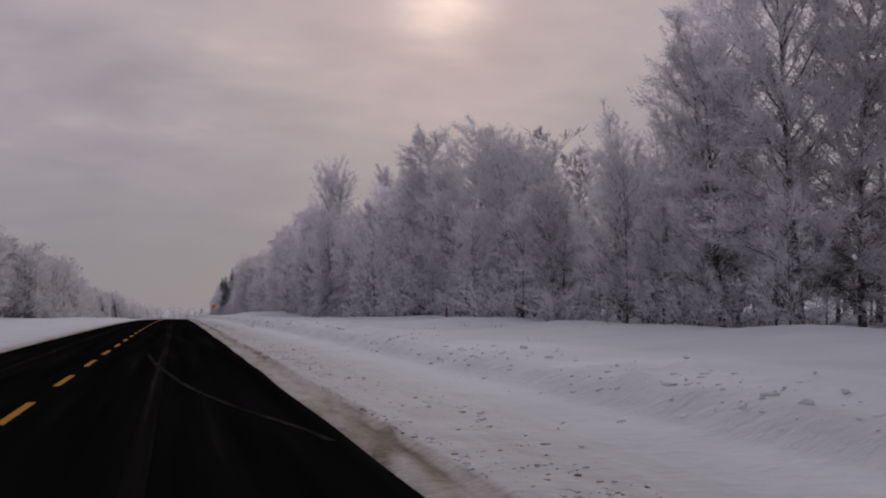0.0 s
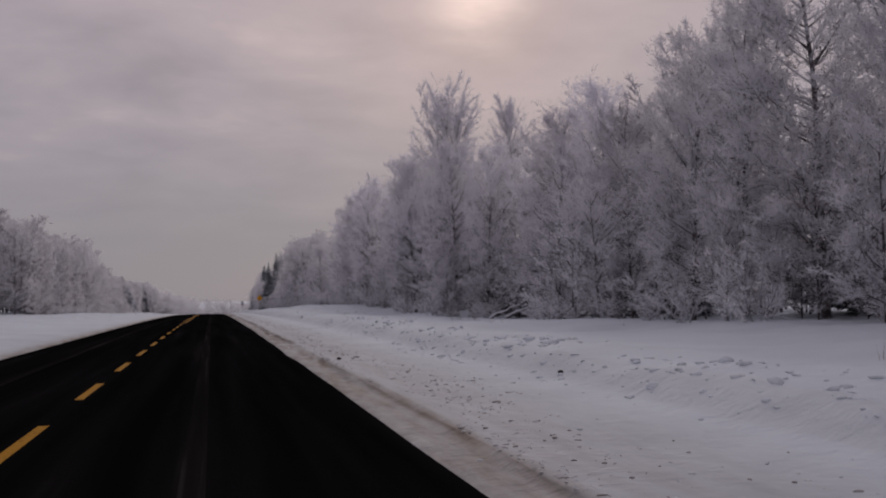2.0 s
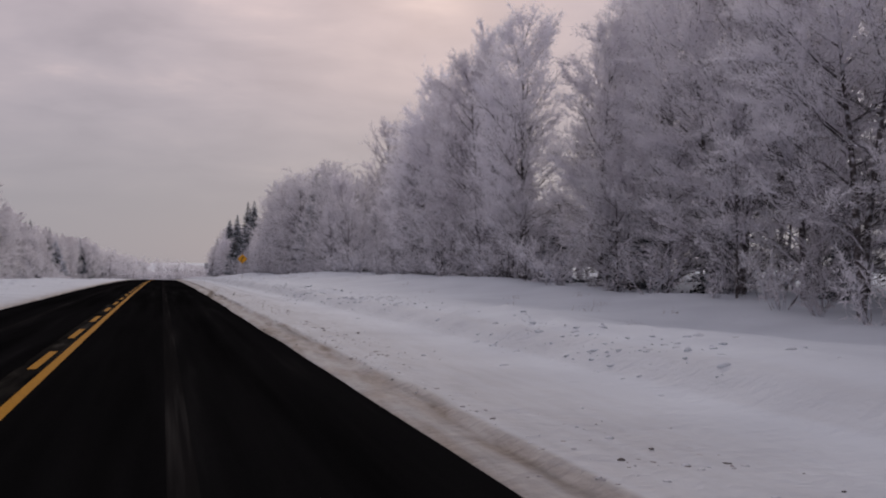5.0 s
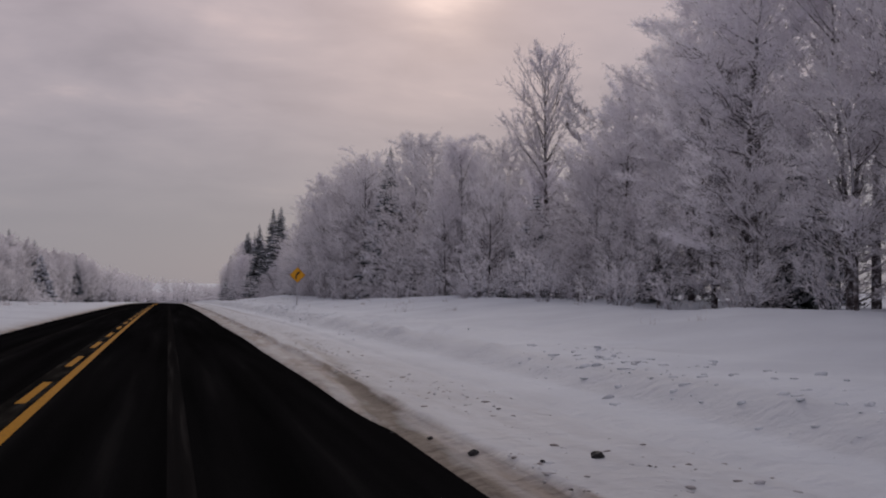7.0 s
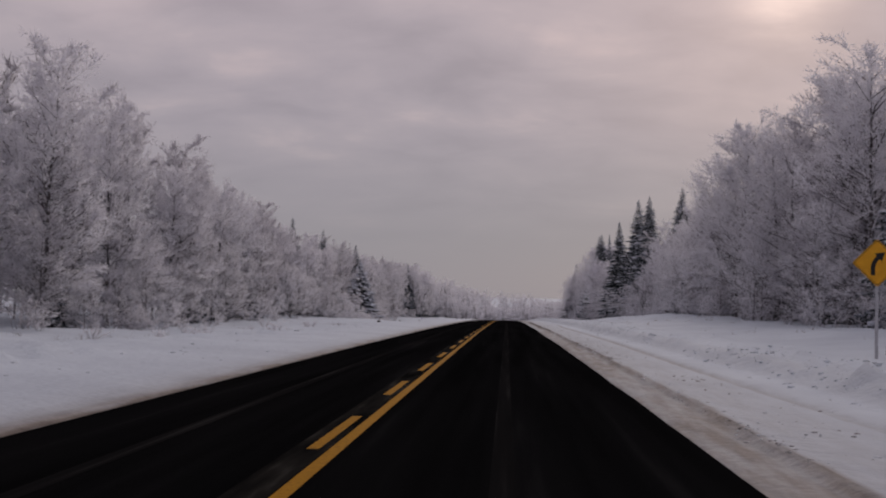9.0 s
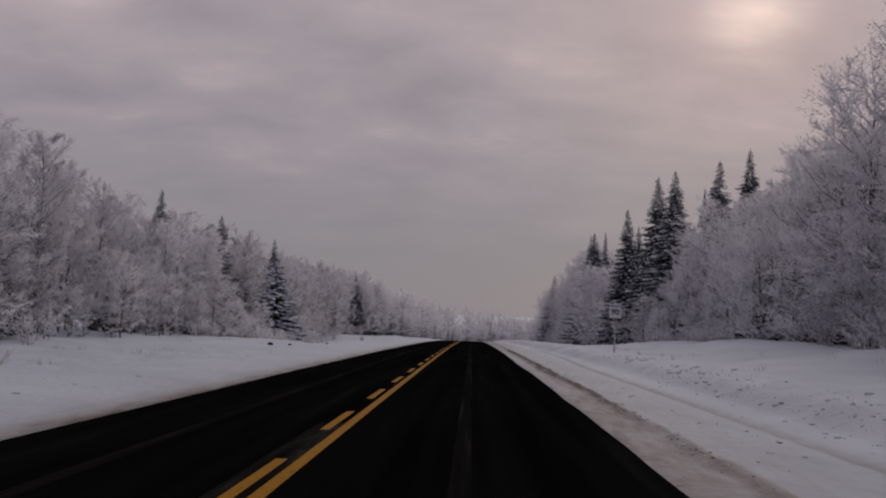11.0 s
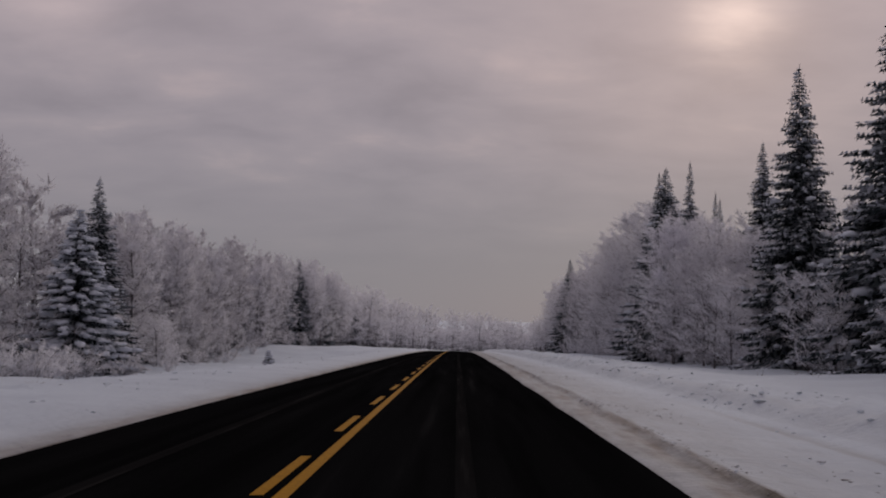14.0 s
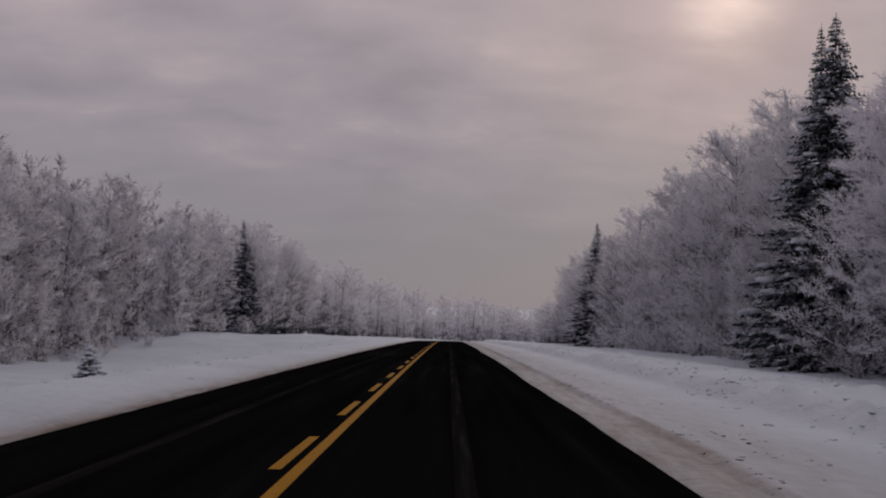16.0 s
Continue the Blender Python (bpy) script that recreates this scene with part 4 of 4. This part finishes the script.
def curve_sign(x, y):
    g = road_z(y) + 0.10
    root = tagged(new("curve_warning_sign"), "yellow diamond warning sign with black curve arrow on steel post", "road sign")
    root.matrix_basis = pose(x, y, g, 0, 0, -3)
    bm = bmesh.new()
    post(bm, 2.9)
    part("post", bm, MAT["steel"], root, "galvanised steel post")
    turn = Matrix.Rotation(radians(45), 4, "Y")

    def diamond(size, name, mat, back, parent=root):
        bm = plate(rounded(size, size, 0.05), 0.004)
        bm.transform(Matrix.Translation((0, back, 2.40)) @ turn)
        return part(name, bm, mat, parent)

    panel = diamond(0.75, "panel", MAT["sign_yellow"], -0.010)
    diamond(0.715, "border", MAT["black"], -0.0115, panel)
    diamond(0.69, "face", MAT["sign_yellow"], -0.013, panel)
    # arrow: a shaft that bends to the right, and its head
    left, right = [], []
    for k in range(11):
        a = radians(180 - 50 * k / 10)
        cx, cz, r = 0.225, -0.125, 0.315
        p = Vector((cx + r * math.cos(a), cz + r * math.sin(a)))
        n = Vector((math.cos(a), math.sin(a)))
        left.append(p + n * 0.048), right.append(p - n * 0.048)
    left.insert(0, left[0] - Vector((0, 0.15))), right.insert(0, right[0] - Vector((0, 0.15)))
    arrow = bmesh.new()
    vs = [[arrow.verts.new((p.x, -0.0155, p.y + 2.40)) for p in line] for line in (left, right)]
    for k in range(len(left) - 1):
        arrow.faces.new((vs[0][k], vs[1][k], vs[1][k + 1], vs[0][k + 1]))
    tip, way = (left[-1] + right[-1]) / 2, Vector((0.766, 0.643))
    n = Vector((-way.y, way.x))
    arrow.faces.new([arrow.verts.new((p.x, -0.0155, p.y + 2.40)) for p in (tip + n * 0.115, tip - n * 0.115, tip + way * 0.19)])
    more = bmesh.ops.extrude_face_region(arrow, geom=arrow.faces[:])
    bmesh.ops.translate(arrow, verts=[v for v in more["geom"] if isinstance(v, bmesh.types.BMVert)], vec=(0, 0.0015, 0))
    part("arrow", arrow, MAT["black"], panel)


speed_sign(9.0, 302.3)
curve_sign(9.75, 226.7)


def utility_box(x, y):
    root = tagged(new("utility_box"), "dark box with a rounded cap of snow at the wood's edge", "utility box")
    root.matrix_basis = pose(x, y, ground_at(x, y) - 0.24, 0, 0, 12)
    bm = bmesh.new()
    box(bm, (0.88, 0.60, 0.90), (0, 0, 0.30), 0.03)
    part("body", bm, MAT["box"], root)
    bm = bmesh.new()
    box(bm, (0.94, 0.66, 0.05), (0, 0, 0.76), 0.012)
    part("lid", bm, MAT["box"], root)
    bm = bmesh.new()
    bmesh.ops.create_uvsphere(bm, u_segments=20, v_segments=10, radius=1.0, matrix=Matrix.Translation((0, 0, 0.78)) @ Matrix.Diagonal((0.50, 0.36, 0.20, 1)))
    bmesh.ops.delete(bm, geom=[v for v in bm.verts if v.co.z < 0.775], context="VERTS")
    part("snow_cap", bm, MAT["lump"], root, "thick snow cap")


utility_box(18.6, 314.5)


def marker_post(x, y):
    root = tagged(new("marker_post"), "short red marker post standing in the snow by the shrubs", "marker post")
    root.matrix_basis = pose(x, y, ground_at(x, y), 0, 3, 20)
    bm = bmesh.new()
    box(bm, (0.12, 0.03, 0.75), (0, 0, 0.25), 0.01)
    part("blade", bm, MAT["red"], root)
    bm = bmesh.new()
    box(bm, (0.13, 0.04, 0.05), (0, 0, 0.64), 0.015)
    part("snow_cap", bm, MAT["bough_snow"], root)


marker_post(17.6, 59.2)


# ---- small things on the verge ----
def fallen_log(a, b, r, label):
    """A fallen stem from a to b, given as place and height over the snow."""
    h, snow = Heap(), Heap()
    ends = [np.array([x, y, ground_at(x, y) + z]) for x, y, z in (a, b)]
    s = np.linspace(0, 1, 7)[:, None]
    lr = np.random.default_rng(int(a[1] * 10))
    pts = ends[0] + (ends[1] - ends[0]) * s + lr.normal(0, 0.05, (7, 3))
    h.tube(pts, np.linspace(r, r * 0.55, 7), 7)
    snow.tube(pts + (0, 0, r * 0.75), np.linspace(r * 0.8, r * 0.4, 7), 6)
    root = tagged(new("fallen_log"), label, "log", "fallen logs at the wood's edge")
    mesh_part("stem", mesh_of("stem", *h.arrays(), MAT["bark"]), root)
    mesh_part("snow_layer", mesh_of("snow_layer", *snow.arrays(), MAT["bough_snow"]), root)


fallen_log((19.0, 109.2, 0.05), (21.5, 108.0, 1.3), 0.09, "thin fallen trunk propped against the trees, topped with snow")
fallen_log((19.3, 107.4, 0.05), (21.7, 106.8, 0.95), 0.10, "thin fallen trunk propped against the trees, topped with snow")
fallen_log((22.0, 211.5, 0.25), (22.4, 205.0, 0.15), 0.11, "dark fallen trunk lying in the snow")


def clods(name, count, middle, spread, y0, y1, small, large, label, seed, mat, tall=0.42):
    """Broken lumps strewn along a line beside the road, in patches."""
    r = np.random.default_rng(seed)
    bm = bmesh.new()
    bmesh.ops.create_icosphere(bm, subdivisions=1, radius=1.0)
    base = np.array([v.co for v in bm.verts])
    tri = np.array([[v.index for v in f.verts] for f in bm.faces])
    bm.free()
    ys = r.uniform(y0, y1, count * 3)
    ys = ys[waves(0 * ys, ys, 9.0, seed + 40) + r.normal(0, 0.5, len(ys)) > 0.25][:count]
    u = middle + min(0.35, spread) * waves(0 * ys, ys, 40.0, seed + 50) + r.normal(0, spread, len(ys))
    zs = ground_z(u, ys)
    heap = Heap()
    for x, y, z in zip(u, ys, zs):
        s = small + (large - small) * r.random() ** 3
        v = base * (1 + r.normal(0, 0.2, (len(base), 1))) * s * r.uniform(0.6, 1.5, 3) * (1.1, 1.1, tall)
        heap.add(v + (x, y, z - s * 0.05), tri)
    return tagged(new(name, mesh_of(name, *heap.arrays(), MAT[mat])), label, "snow clods", kind="stuff")


clods("grit_lumps", 4000, 4.75, 0.25, 0, 95, 0.006, 0.028, "dark grit and ice crumbs strewn on the shoulder", 12, "clod")
clods("grit_lumps", 3400, 5.1, 0.38, 0, 430, 0.010, 0.040, "scattered grey lumps of gritty snow on the shoulder", 3, "clod")
clods("grit_lumps", 1600, 4.22, 0.08, 0, 165, 0.010, 0.03, "broken rim of brown grit and ice along the sanded strip", 16, "clod")
clods("grit_lumps", 2700, 4.42, 0.08, 170, 430, 0.010, 0.03, "broken rim of brown grit and ice along the sanded strip", 6, "clod")
clods("snow_clods", 6000, 7.7, 0.55, 0, 430, 0.015, 0.075, "lumpy ridge of ploughed snow beside the shoulder", 4, "lump")
clods("snow_clods", 300, 8.3, 0.6, 48, 96, 0.03, 0.11, "broken blocks of ploughed snow on the bank", 9, "lump", 0.6)
clods("snow_clods", 300, 8.2, 0.7, 122, 430, 0.03, 0.08, "broken blocks of ploughed snow on the bank", 10, "lump", 0.5)
clods("snow_clods", 700, -6.6, 1.1, 120, 450, 0.02, 0.10, "scattered lumps of ploughed snow on the far verge", 5, "lump")


def stone(x, y, size):
    r = np.random.default_rng(int(y))
    bm = bmesh.new()
    bmesh.ops.create_icosphere(bm, subdivisions=2, radius=size)
    for v in bm.verts:
        v.co *= 1 + r.normal(0, 0.10)
        v.co.z *= 0.7
    me = bpy.data.meshes.new("ice_lump")
    bm.to_mesh(me)
    bm.free()
    me.materials.append(MAT["box"])
    ob = tagged(new("ice_lump", me), "dark lump lying in the roadside snow", "ice lump", "dirty ice lumps")
    ob.matrix_basis = pose(x, y, ground_at(x, y) + size * 0.3)


# the largest lump is put in place of a dark hollow in the snow
for x, y, size in ((4.45, 66.9, 0.05), (4.89, 164.6, 0.055), (4.06, 165.3, 0.05), (3.95, 166.4, 0.025), (3.75, 167.2, 0.02), (4.35, 164.4, 0.02), (7.1, 60.0, 0.05), (7.4, 112.0, 0.07), (-13.2, 326.2, 0.22), (-9.3, 312.0, 0.10), (-7.6, 316.0, 0.09)):
    stone(x, y, size)


def weeds():
    r = np.random.default_rng(8)
    heap = Heap()
    for k in range(260):
        if k % 2:
            x, y = r.uniform(10, 17.5), r.uniform(20, 430)
        else:
            x, y = -r.uniform(9, 19), r.uniform(200, 460)
        g, n = ground_at(x, y), int(r.integers(5, 16))
        base = np.array([x, y, g]) + r.normal(0, 0.16, (n, 3)) * (1, 1, 0)
        way = unit(r.normal(0, 0.3, (n, 3)) + (0, 0, 1))
        heap.slivers(base, way, r.uniform(0.10, 0.34, n), np.full(n, 0.011), r)
    tagged(new("dry_weeds", mesh_of("dry_weeds", *heap.arrays(), MAT["stalk"])), "tufts of dry frosted weeds poking through the snow", "weeds", kind="stuff")


weeds()
